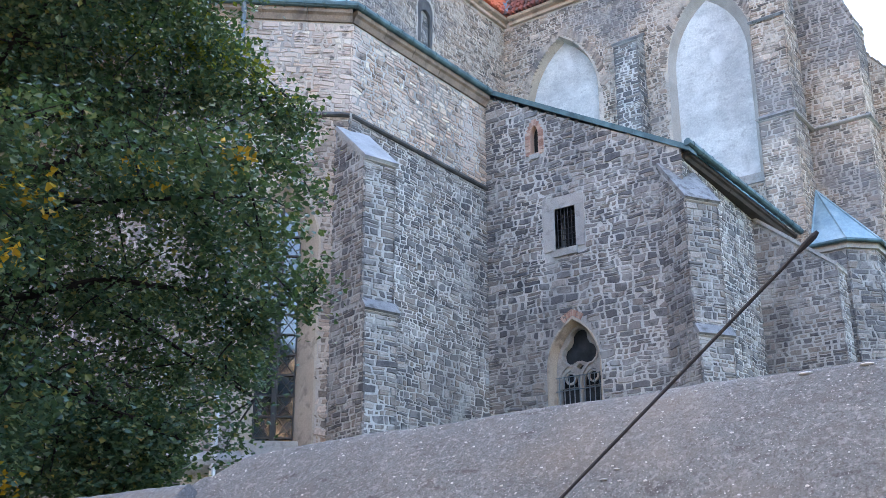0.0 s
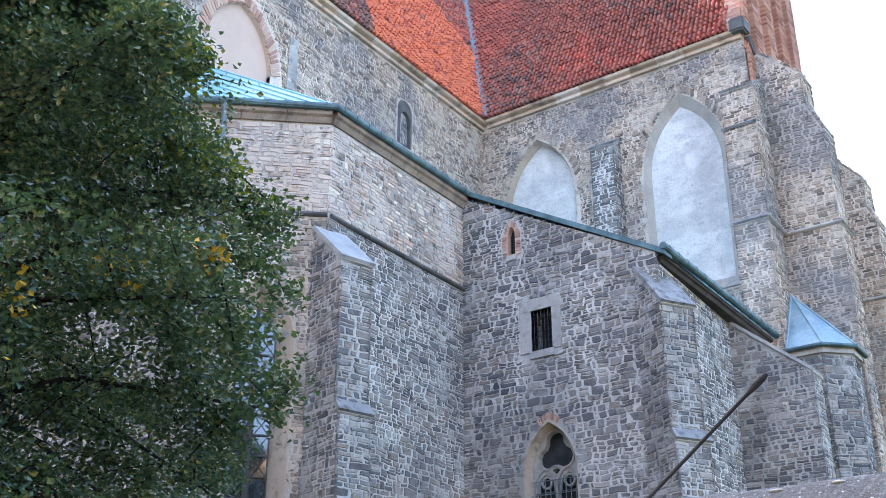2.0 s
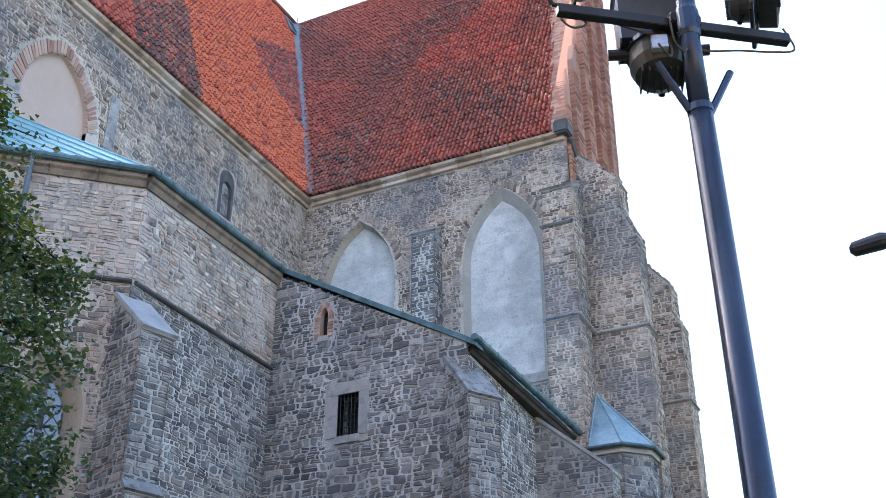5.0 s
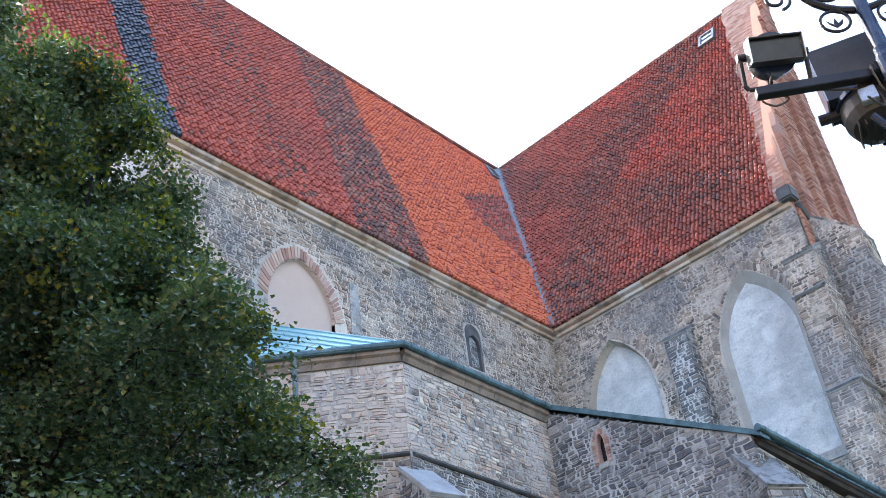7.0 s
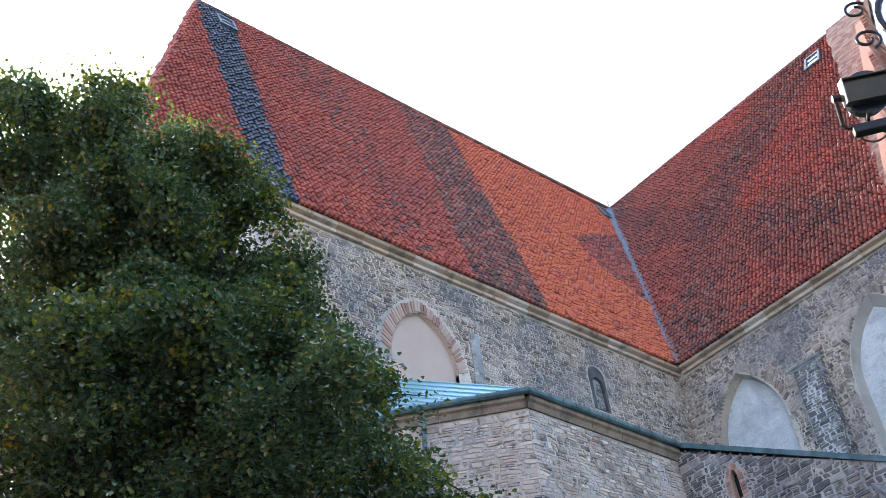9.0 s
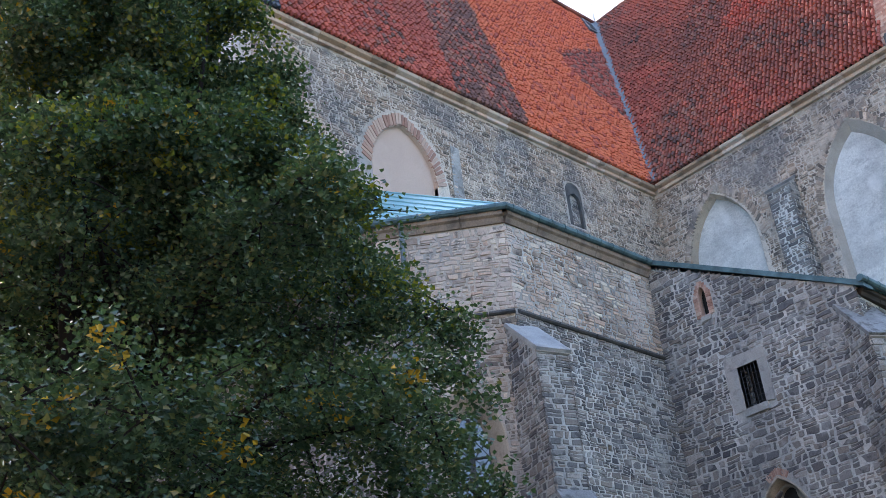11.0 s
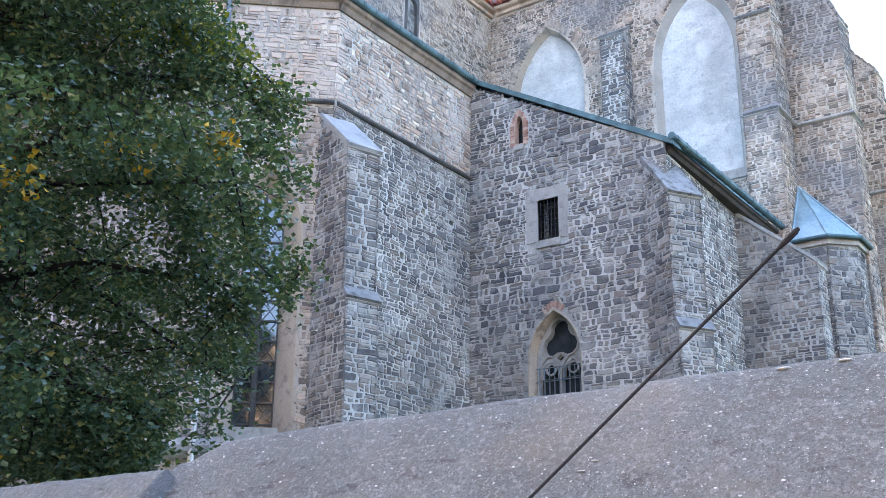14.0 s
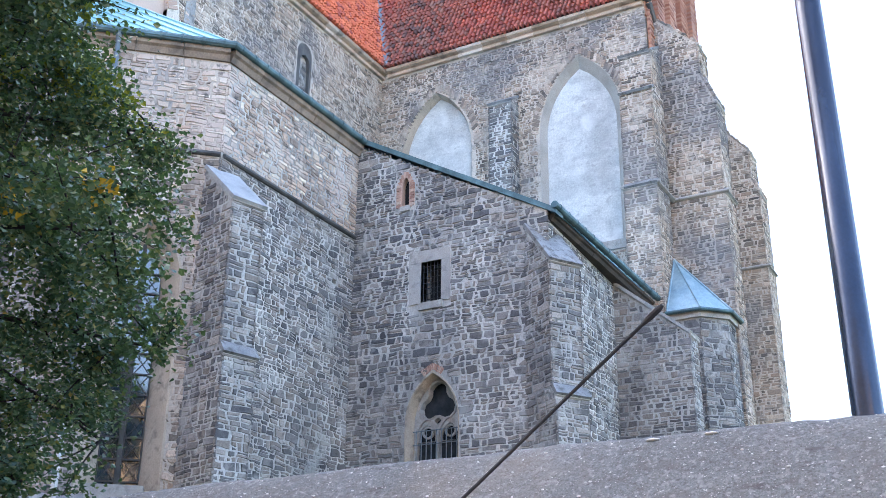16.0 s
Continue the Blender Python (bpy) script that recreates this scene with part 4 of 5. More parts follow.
def arch_bricks(parent, fm, op, n, ln, thick, mat, start_v, proud=0.03):
    """Bricks set on end round the head of an opening."""
    us = [p[0] for p in op]
    mid = (min(us) + max(us)) / 2
    head = [p for p in op[2:] if p[1] >= start_v]
    pts = [Vector((p[0], p[1], 0)) for p in head]
    total = sum((b - a).length for a, b in zip(pts, pts[1:]))
    cx = Vector((mid, start_v - 0.2, 0))
    for i in range(n):
        s = total * (i + 0.5) / n
        for a, b in zip(pts, pts[1:]):
            if s <= (b - a).length:
                p = a + (b - a).normalized() * s
                d = (p - cx).normalized()
                break
            s -= (b - a).length
        ang = math.atan2(d.y, d.x) - math.pi / 2 + rng.uniform(-0.06, 0.06)
        m = fm @ Matrix.Translation(p + d * (ln / 2)) @ Matrix.Rotation(ang, 4, "Z")
        w = total / n * 0.40
        part("brick", box_bm(-w, w, -ln / 2 * rng.uniform(0.8, 1.05), ln / 2 * rng.uniform(0.85, 1.1), -0.05, proud * rng.uniform(0.7, 1.2), m), mat, parent)


arch_bricks(bpy.data.objects["window_3"], fn, w0, 38, 0.36, 0.1, BRICK_PALE, 17.0)
arch_bricks(bpy.data.objects["window_1"], ft, arch(0.84, 3.42, 12.0, 17.2, 19.46), 44, 0.26, 0.1, STONE_WARM, 17.0)
arch_bricks(bpy.data.objects["window_2"], ft, arch(5.58, 8.24, 13.2, 17.0, 19.40), 48, 0.24, 0.1, STONE_WARM, 16.8)

# small square window with its stone surround and bars
win = tagged(empty("window_4"), "small barred window in a broad grey stone surround", "window", kind="structure")
for nm, pl in (("lintel", [(1.53, 10.62), (2.60, 10.62), (2.59, 10.86), (1.55, 10.93)]), ("jamb", [(1.55, 9.64), (1.84, 9.66), (1.84, 10.615), (1.54, 10.615)]), ("jamb", [(2.37, 9.66), (2.58, 9.64), (2.60, 10.615), (2.37, 10.615)]), ("sill", [(1.80, 9.49), (2.41, 9.49), (2.40, 9.655), (1.81, 9.655)])):
    part(nm, slab_bm(pl, [], fb, -0.3, 0.03 if nm != "sill" else 0.06), TRACERY if nm == "sill" else DRESSED, win)
part("backing", slab_bm([(1.7, 9.55), (2.5, 9.55), (2.5, 10.8), (1.7, 10.8)], [], fb, -0.8, -0.45), SHADE_IN, win)
for k in range(6):
    u = 1.84 + 0.53 * (k + 0.5) / 6
    part("bar", tube_bm([fb @ Vector((u, 9.66, -0.04)), fb @ Vector((u, 10.62, -0.04))], 0.010, 6), IRON, win)
for k in range(7):
    v = 9.74 + 0.13 * k
    part("bar", tube_bm([fb @ Vector((1.84, v, -0.04)), fb @ Vector((2.37, v, -0.04))], 0.008, 6), IRON, win)
# slit window with a brick surround
slit_w = tagged(empty("window_5"), "narrow slit window framed in red brick", "window", kind="structure")
part("backing", slab_bm(arch(1.24, 1.52, 12.06, 12.62, 12.94, 5), [], fb, -0.7, -0.16), SHADE_IN, slit_w)
part("frame", slab_bm(arch(1.20, 1.56, 12.09, 12.62, 13.0, 5), [arch(1.28, 1.48, 12.14, 12.62, 12.86, 5)], fb, -0.12, 0.02), BRICK_PALE, slit_w)
for sd in (-1, 1):
    for k in range(7):
        v = 12.11 + 0.085 * k
        part("brick", box_bm(1.38 + sd * 0.18 - 0.06, 1.38 + sd * 0.18 + 0.06, v, v + 0.07, -0.05, 0.03 + 0.006 * (k % 2), fb), BRICK_PALE, slit_w)
arch_bricks(slit_w, fb, arch(1.25, 1.51, 12.09, 12.62, 12.90, 6), 8, 0.12, 0.1, BRICK_PALE, 12.62, 0.03)
part("sill", slab_bm([(1.25, 11.99), (1.51, 11.99), (1.51, 12.11), (1.25, 12.11)], [], fb, -0.3, 0.05), TRACERY, slit_w)

# pointed traceried window
gwin = tagged(empty("window_6"), "pointed two-light window with trefoil tracery and an iron grille", "window", kind="structure")
g_out, g_in = arch(1.54, 2.80, 5.1, 7.0, 8.04), arch(1.60, 2.74, 5.18, 7.0, 7.96)
part("jamb", splay(g_out, g_in, fb, 0.012, -0.40), PLASTER_TAN, gwin)
part("jamb_edge", slab_bm(arch(1.51, 2.83, 5.05, 7.0, 8.09), [g_out], fb, -0.03, 0.012), PLASTER_TAN, gwin)
part("backing", slab_bm(arch(1.5, 2.85, 5.1, 7.0, 8.1), [], fb, -0.85, -0.6), SHADE_IN, gwin)


def circle(cx, cy, r, n=14):
    return [(cx + r * math.cos(2 * math.pi * k / n), cy + r * math.sin(2 * math.pi * k / n)) for k in range(n)]


def foil(cx, cy, r, n, turn):
    """The outline of a trefoil or quatrefoil."""
    pts = []
    for k in range(n):
        a = turn + 2 * math.pi * k / n
        ox, oy = cx + r * 0.52 * math.cos(a), cy + r * 0.52 * math.sin(a)
        half = math.pi / n + 0.75
        for i in range(7):
            b = a - half + 2 * half * i / 6
            pts.append((ox + r * 0.48 * math.cos(b), oy + r * 0.48 * math.sin(b)))
    return pts


mid_g = 2.17
part("tracery", slab_bm(arch(1.59, 2.75, 5.2, 7.0, 7.97), [arch(1.645, 2.145, 5.3, 6.72, 7.10), arch(2.195, 2.695, 5.3, 6.72, 7.10), foil(mid_g, 7.44, 0.45, 3, math.pi / 2), [(mid_g, 6.96), (mid_g + 0.09, 7.05), (mid_g, 7.12), (mid_g - 0.09, 7.05)]], fb, -0.40, -0.26), TRACERY, gwin)
part("tracery_ring", slab_bm(foil(mid_g, 7.44, 0.50, 3, math.pi / 2), [foil(mid_g, 7.44, 0.46, 3, math.pi / 2)], fb, -0.27, -0.235), TRACERY, gwin)
for c in (1.895, 2.445):
    part("light_head", slab_bm(arch(c - 0.25, c + 0.25, 6.62, 6.72, 7.09), [arch(c - 0.195, c + 0.195, 6.622, 6.72, 6.99)], fb, -0.36, -0.29), TRACERY, gwin)
    part("light_ring", slab_bm(circle(c, 6.83, 0.14), [circle(c, 6.83, 0.10)], fb, -0.37, -0.31), TRACERY, gwin)
part("glazing", slab_bm(arch(1.62, 2.72, 5.24, 7.0, 7.93), [], fb, -0.44, -0.41), GLASS_DARK, gwin)
for k in range(9):
    u = 1.62 + 1.10 * (k + 0.5) / 9
    part("bar", tube_bm([fb @ Vector((u, 5.3, -0.20)), fb @ Vector((u, 6.86, -0.20))], 0.011, 6), ZINC, gwin)
for v in (5.5, 5.85, 6.2, 6.55, 6.84):
    part("bar", tube_bm([fb @ Vector((1.60, v, -0.19)), fb @ Vector((2.74, v, -0.19))], 0.011, 6), ZINC, gwin)
arch_bricks(gwin, fb, arch(1.50, 2.84, 5.1, 7.0, 8.11), 26, 0.15, 0.1, BRICK_PALE, 7.86, 0.02)

# tall leaded window of the canted wall
twin = tagged(empty("window_7"), "tall pointed leaded window with a tan plaster reveal", "window", kind="structure")
tu0, tu1 = 1.18, 1.98
rv_out, rv_in = arch(0.90, 2.32, 4.86, 8.75, 10.2), arch(1.20, 1.96, 4.98, 8.75, 9.7)
part("reveal", splay(rv_out, rv_in, fl, 0.012, -0.5), PLASTER_TAN, twin)
part("reveal_edge", slab_bm(arch(0.86, 2.36, 4.80, 8.75, 10.26), [rv_out], fl, -0.05, 0.012), PLASTER_TAN, twin)
part("glazing", slab_bm(arch(tu0, tu1, 4.95, 8.75, 9.9), [], fl, -0.56, -0.5), GLASS, twin)
ti0, ti1 = tu0 + 0.02, tu1 - 0.02
part("mullion", slab_bm([((ti0 + ti1) / 2 - 0.035, 4.98), ((ti0 + ti1) / 2 + 0.035, 4.98), ((ti0 + ti1) / 2 + 0.035, 9.7), ((ti0 + ti1) / 2 - 0.035, 9.7)], [], fl, -0.495, -0.42), LAMP_GREY, twin)
for k in range(11):
    v = 5.1 + 0.4 * k
    part("saddle_bar", slab_bm([(ti0, v - 0.014), (ti1, v - 0.014), (ti1, v + 0.014), (ti0, v + 0.014)], [], fl, -0.49, -0.45), LAMP_GREY, twin)
for c0, c1 in ((ti0, (ti0 + ti1) / 2 - 0.035), ((ti0 + ti1) / 2 + 0.035, ti1)):
    for k in range(10):
        v = 5.1 + 0.4 * k
        for q in (((c0 + 0.02, v), (c1 - 0.02, v + 0.4)), ((c1 - 0.02, v), (c0 + 0.02, v + 0.4))):
            part("lead_came", tube_bm([fl @ Vector((*q[0], -0.485)), fl @ Vector((*q[1], -0.485))], 0.008, 5), LAMP_GREY, twin)
    for cc in (c0 + 0.012, c1 - 0.012):
        part("frame_bar", tube_bm([fl @ Vector((cc, 4.98, -0.48)), fl @ Vector((cc, 9.0, -0.48))], 0.014, 6), LAMP_GREY, twin)
part("sill", slab_bm([(tu0 - 0.1, 4.66), (tu1 + 0.1, 4.66), (tu1 + 0.1, 4.95), (tu0 - 0.1, 4.95)], [], fl, -0.3, 0.12), DRESSED, twin)
# wall tablet behind the tree
tab = tagged(part("wall_tablet", box_bm(-19.4, -18.85, CL.y - 0.09, CL.y + 0.02, 2.9, 4.05, None, 0.02), SLAB), "grey stone tablet set upright against the church wall", "tablet")


# ---- buttresses ----
def buttress(label, base, out, stages, width, stone, mortar, seed, loose=0, cap_over=0.06, cap_mat=SLAB, z_base=Z0, back=0.1, stones_from=4.2, ragged=False):
    """Stages from the ground up: (top z, projection, projection of the stage above, height of the sloped cap)."""
    out = Vector((*out, 0)).normalized()
    side = Vector((-out.y, out.x, 0))
    thing = tagged(empty("buttress"), label, "buttress", "stone buttresses")
    b = Vector((*base, 0))
    z = z_base
    for k, (top, proj, above, cap_h) in enumerate(stages):
        f = Matrix(((side.x, 0, out.x, b.x), (side.y, 0, out.y, b.y), (0, 1, 0, 0), (0, 0, 0, 1)))
        fs = Matrix(((out.x, 0, -side.x, b.x), (out.y, 0, -side.y, b.y), (0, 1, 0, 0), (0, 0, 0, 1)))
        fb_ = Matrix(((-out.x, 0, side.x, b.x), (-out.y, 0, side.y, b.y), (0, 1, 0, 0), (0, 0, 0, 1)))
        hw = width / 2
        body = [(-back, z), (proj, z), (proj, top), (above, top + cap_h), (-back, top + cap_h)]
        core = part("core", slab_bm(body, [], fs, -hw, hw), mortar, thing)
        lo = max(z, stones_from)
        rubble(core, f @ Matrix.Translation((0, 0, proj)), [(-hw, lo), (hw, lo), (hw, top), (-hw, top)], [], stone, 0.105, 0.21, loose, seed=seed + k, edge=0.01)
        flank = [(-0.03, lo), (proj, lo), (proj, top - 0.02), (max(above, 0), top + cap_h - 0.05), (-0.03, top + cap_h - 0.05)]
        rubble(core, fs @ Matrix.Translation((0, 0, hw)), flank, [], stone, 0.11, 0.22, 0, seed=seed + 40 + k, edge=0.01)
        rubble(core, fb_ @ Matrix.Translation((0, 0, hw)), [(-x, y) for x, y in reversed(flank)], [], stone, 0.11, 0.22, 0, seed=seed + 80 + k, edge=0.01)
        ln = math.hypot(proj - above, cap_h)
        nx, ny = cap_h / ln, (proj - above) / ln
        ex, ey = (proj - above) / ln * cap_over, -cap_h / ln * cap_over
        t = 0.075
        prof = [(proj + ex, top + ey + 0.004), (proj + ex + nx * t, top + ey + ny * t), (above + nx * t, top + cap_h + ny * t), (above - 0.01, top + cap_h + 0.004)]
        if ragged and k and cap_h > 0.3:
            sy, sz = (above - proj) / ln, cap_h / ln
            slope = Matrix(((side.x, out.x * sy, out.x * sz, b.x + out.x * proj), (side.y, out.y * sy, out.y * sz, b.y + out.y * proj), (0, sz, -sy, top), (0, 0, 0, 1)))
            rubble(core, slope, [(-hw, 0), (hw, 0), (hw, ln), (-hw, ln)], [], stone, 0.16, 0.3, 0, depth=0.07, seed=seed + 120 + k, edge=0.01)
        else:
            part("cap", slab_bm(prof, [], fs, -hw - 0.05, hw + 0.05), cap_mat if k == len(stages) - 1 else SLAB, thing)
        if k == 0 or cap_h > 0.3:
            part("corbel", slab_bm([(proj - 0.02, top - 0.09), (proj + 0.045, top - 0.05), (proj + 0.045, top + 0.0), (proj - 0.02, top + 0.0)], [], fs, -hw - 0.03, hw + 0.03), DRESSED, thing)
        z = top + cap_h
    return thing


buttress("stepped rubble buttress at the chapel corner with slab caps", (-13.65, 15.2), (0.96, -0.28), [(7.22, 1.32, 1.2, 0.17), (10.25, 1.2, 0.12, 1.0)], 0.68, STONE_GREY, MORTAR_DARK, 300, loose=60, cap_mat=CAP_SKYLIT)
buttress("stepped rubble buttress at the lean-to corner with slab caps", (-8.87, 20.19), (0.857, -0.515), [(7.1, 1.0, 0.88, 0.17), (9.95, 0.88, 0.0, 1.05)], 0.75, STONE_GREY, MORTAR_DARK, 320, loose=60)
buttress("low sloping rubble buttress beside the stair turret", (XC, 24.0), (1, 0), [(9.35, 1.78, 0.0, 1.5)], 0.6, STONE_GREY, MORTAR_DARK, 340, cap_over=0.0, cap_mat=MORTAR_DARK, loose=60)
buttress("narrow rubble buttress between the blind windows", (-12.64, YT), (0, -1), [(18.1, 0.5, 0.0, 0.35)], 0.72, STONE_GREY, MORTAR, 360, stones_from=12)
tall_1 = buttress("tall stepped rubble buttress at the transept corner", (-8.30, YT), (0, -1), [(14.2, 0.98, 0.90, 0.08), (17.08, 0.90, 0.76, 0.1), (18.35, 0.76, 0.05, 0.45)], 0.88, STONE_WARM, MORTAR_WARM, 380, loose=60, stones_from=5.0)
tall_2 = buttress("broad rubble buttress on the transept end", (-8.25, YT + 0.85), (1, 0), [(14.2, 1.82, 1.78, 0.06), (17.0, 1.78, 1.40, 0.95), (18.95, 1.40, 0.2, 1.2)], 0.86, STONE_WARM, MORTAR_WARM, 400, cap_mat=SLAB, loose=60, stones_from=5.0, ragged=True)
tall_3 = buttress("far stepped rubble buttress on the transept end", (-8.25, 32.9), (1, 0), [(14.05, 1.52, 1.50, 0.06), (16.6, 1.50, 1.30, 0.5), (18.1, 1.30, 0.4, 1.1)], 0.9, STONE_WARM, MORTAR_WARM, 420, cap_mat=SLAB, stones_from=5.0, ragged=True)


def drip_course(thing, corners, z):
    """A thin sloped stone ledge wrapped round the corners of a buttress."""
    for a, b in zip(corners, corners[1:]):
        a, b = Vector((*a, z)), Vector((*b, z))
        d = (b - a).normalized()
        o = Vector((d.y, -d.x, 0))
        bm = bmesh.new()
        ring = ((0.0, -0.07), (0.04, -0.06), (0.09, -0.03), (0.09, 0.0), (0.0, 0.07))
        r0 = [bm.verts.new(a - d * 0.05 + o * x + Vector((0, 0, h))) for x, h in ring]
        r1 = [bm.verts.new(b + d * 0.11 + o * x + Vector((0, 0, h))) for x, h in ring]
        for k in range(5):
            bm.faces.new((r0[k], r0[(k + 1) % 5], r1[(k + 1) % 5], r1[k]))
        bm.faces.new(r0)
        bm.faces.new(list(reversed(r1)))
        part("drip_course", bm, DRESSED, thing)


drip_course(tall_1, [(-8.74, 26.48), (-8.74, 25.52), (-7.86, 25.52), (-7.86, 26.88)], 14.22)
drip_course(tall_2, [(-7.84, 26.90), (-6.43, 26.90), (-6.43, 27.76)], 14.22)
drip_course(tall_3, [(-8.1, 32.45), (-6.73, 32.45), (-6.73, 33.35)], 14.07)

# ---- transept end wall and brick gable ----
fg = plane_frame((XT1, YT + 0.02, 0), (0, 1))
ge_len, gh = 2 * (YR - YT), YR - YT
wall_11 = tagged(part("wall_11", slab_bm([(0, Z0), (gh + 1.2, Z0), (gh + 1.2, ZE - 1.0), (gh, ZE), (0, ZE)], [], fg, -0.9, 0.0), MORTAR_WARM), "rubble end wall of the transept", "wall", kind="structure")
rubble(wall_11, fg, [(0, 10), (ge_len * 0.5, 10), (ge_len * 0.5, ZE), (0, ZE)], [], STONE_WARM, 0.10, 0.22, seed=90)
slope_g = (ZR - ZE) / gh
gu = 5.3                       # breadth of the ribbed face that stands clear
gable = tagged(part("gable", slab_bm([(0.0, ZE - 0.5), (gu, ZE - 0.5), (gu, ZE + slope_g * gu + 1.2), (0.0, ZE + 0.5)], [], fg, -0.5, 0.05), BRICK), "tall red brick gable with upright ribs", "gable", kind="structure")
for k in range(9):
    u = 0.25 + (gu - 0.4) * k / 8
    top = ZE + 0.6 + slope_g * u
    wid = 0.15 + 0.05 * (k % 2)
    out = 0.13 + 0.09 * (k % 2)
    part("rib", slab_bm([(u - wid, ZE - 1.9 + 0.2 * k), (u + wid, ZE - 1.9 + 0.2 * k), (u + wid, top + 0.8), (u, top + 1.5), (u - wid, top + 0.8)], [], fg, 0.04, out), BRICK_PALE if k % 3 == 1 else BRICK, gable)
    bmr = bmesh.new()
    for q in range(int((top - ZE + 2.2) / 0.16)):
        v = ZE - 1.8 + 0.2 * k + 0.16 * q
        jut = rng.uniform(-0.012, 0.02)
        box_bm(u - wid - 0.012, u + wid + 0.012, v, v + 0.068, 0.05, out + 0.015 + jut, fg, 0, bmr)
    tagged(part("bricks", bmr, BRICK, gable), kind="stuff")
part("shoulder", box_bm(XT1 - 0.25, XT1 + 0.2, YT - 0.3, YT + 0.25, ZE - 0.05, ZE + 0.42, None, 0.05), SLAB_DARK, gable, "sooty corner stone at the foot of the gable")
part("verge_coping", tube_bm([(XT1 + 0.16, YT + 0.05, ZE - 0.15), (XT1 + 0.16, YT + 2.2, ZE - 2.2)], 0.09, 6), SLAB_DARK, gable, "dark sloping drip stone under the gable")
# brick verge between the tiles and the gable face: courses stepping up the slope
vv, vf = [], []
n_course = 132
for k in range(n_course):
    f0 = k / n_course
    y0, z0 = YT - 0.15 + (YR - YT + 0.1) * f0, ZE + 0.06 + (ZR - ZE) * f0
    x = XG - 0.02 + (G_TOP[0] - XG) * f0
    x -= (0.12 if k % 2 else 0.0) + 0.05 * math.sin(k * 0.42)
    while x < XT1:
        w = rng.uniform(0.22, 0.27)
        h = rng.uniform(-0.012, 0.018)
        q = len(vv)
        vv += [(a, b, c) for c in (z0 - 0.05, z0 + 0.24 + h) for a, b in ((x, y0), (min(x + w - 0.012, XT1 + 0.02), y0), (min(x + w - 0.012, XT1 + 0.02), y0 + 0.2), (x, y0 + 0.2))]
        vf += [(q, q + 1, q + 5, q + 4), (q + 1, q + 2, q + 6, q + 5), (q + 2, q + 3, q + 7, q + 6), (q + 3, q, q + 4, q + 7), (q + 4, q + 5, q + 6, q + 7), (q + 3, q + 2, q + 1, q)]
        x += w
tagged(mesh_object("verge_bricks", vv, vf, BRICK_PALE, gable), kind="stuff")

# ---- stair turret ----
tc = Vector((-7.4, 26.55, 0))
turret = tagged(empty("stair_turret"), "polygonal rubble stair turret with a turquoise metal roof", "turret", kind="structure")
oct_o = [(tc.x + 0.97 * math.cos(math.pi / 8 + k * math.pi / 4), tc.y + 0.97 * math.sin(math.pi / 8 + k * math.pi / 4)) for k in range(8)]
up_m = Matrix.Identity(4)
shaft = part("shaft", slab_bm(oct_o, [], up_m, Z0, 10.5), MORTAR_DARK, turret)
for k in (4, 5, 6, 7, 0):
    a, b = Vector((*oct_o[k], 0)), Vector((*oct_o[(k + 1) % 8], 0))
    ln = (b - a).length
    rubble(shaft, plane_frame((a.x, a.y, 0), (b.x - a.x, b.y - a.y)), [(0, 5), (ln, 5), (ln, 10.35), (0, 10.35)], [], STONE_GREY, 0.13, 0.25, seed=500 + k)
part("eaves", slab_bm([(tc.x + (x - tc.x) * 1.08, tc.y + (y - tc.y) * 1.08) for x, y in oct_o], [], up_m, 10.38, 10.56), DRESSED, turret)
cone = bmesh.new()
ring = [cone.verts.new((tc.x + (x - tc.x) * 1.16, tc.y + (y - tc.y) * 1.16, 10.58)) for x, y in oct_o]
tip = cone.verts.new((tc.x - 0.42, tc.y - 0.1, 12.3))
for k in range(8):
    cone.faces.new((ring[k], ring[(k + 1) % 8], tip))
cone.faces.new(list(reversed(ring)))
part("metal_roof", cone, TURRET_SHEET, turret)
for k in range(8):
    part("roof_seam", tube_bm([(tc.x + (oct_o[k][0] - tc.x) * 1.16, tc.y + (oct_o[k][1] - tc.y) * 1.16, 10.60), (tc.x - 0.42, tc.y - 0.1, 12.32)], 0.028, 6), TURRET_SHEET, turret)
part("gutter_ring", tube_bm([(tc.x + (x - tc.x) * 1.18, tc.y + (y - tc.y) * 1.18, 10.55) for x, y in oct_o + oct_o[:1]], 0.05, 8), GUTTER, turret)

# ---- downpipe at the canted wall ----
pipe = tagged(empty("downpipe"), "grey metal downpipe on the canted chapel wall", "downpipe")
pu = LL - 2.25
part("pipe", tube_bm([fl @ Vector((pu, ZA - 0.05, 0.2)), fl @ Vector((pu, ZA - 0.3, 0.12)), fl @ Vector((pu, 6.0, 0.12))], 0.055, 10), ZINC, pipe)
part("lower_pipe", tube_bm([fl @ Vector((pu, 6.0, 0.12)), fl @ Vector((pu, Z0, 0.32))], 0.06, 10), LAMP_ALU, pipe, "pale new lower length of pipe")
for v in (12.6, 10.6, 8.6, 6.6):
    part("bracket", tube_bm([fl @ Vector((pu, v - 0.02, 0.12)), fl @ Vector((pu, v + 0.02, 0.12))], 0.07, 10), ZINC, pipe)

# ---- parapet in front ----
YP, ZP = 3.80, 2.37
par = tagged(empty("parapet"), "boundary wall with a broad gritty sloping coping", "wall", kind="structure")


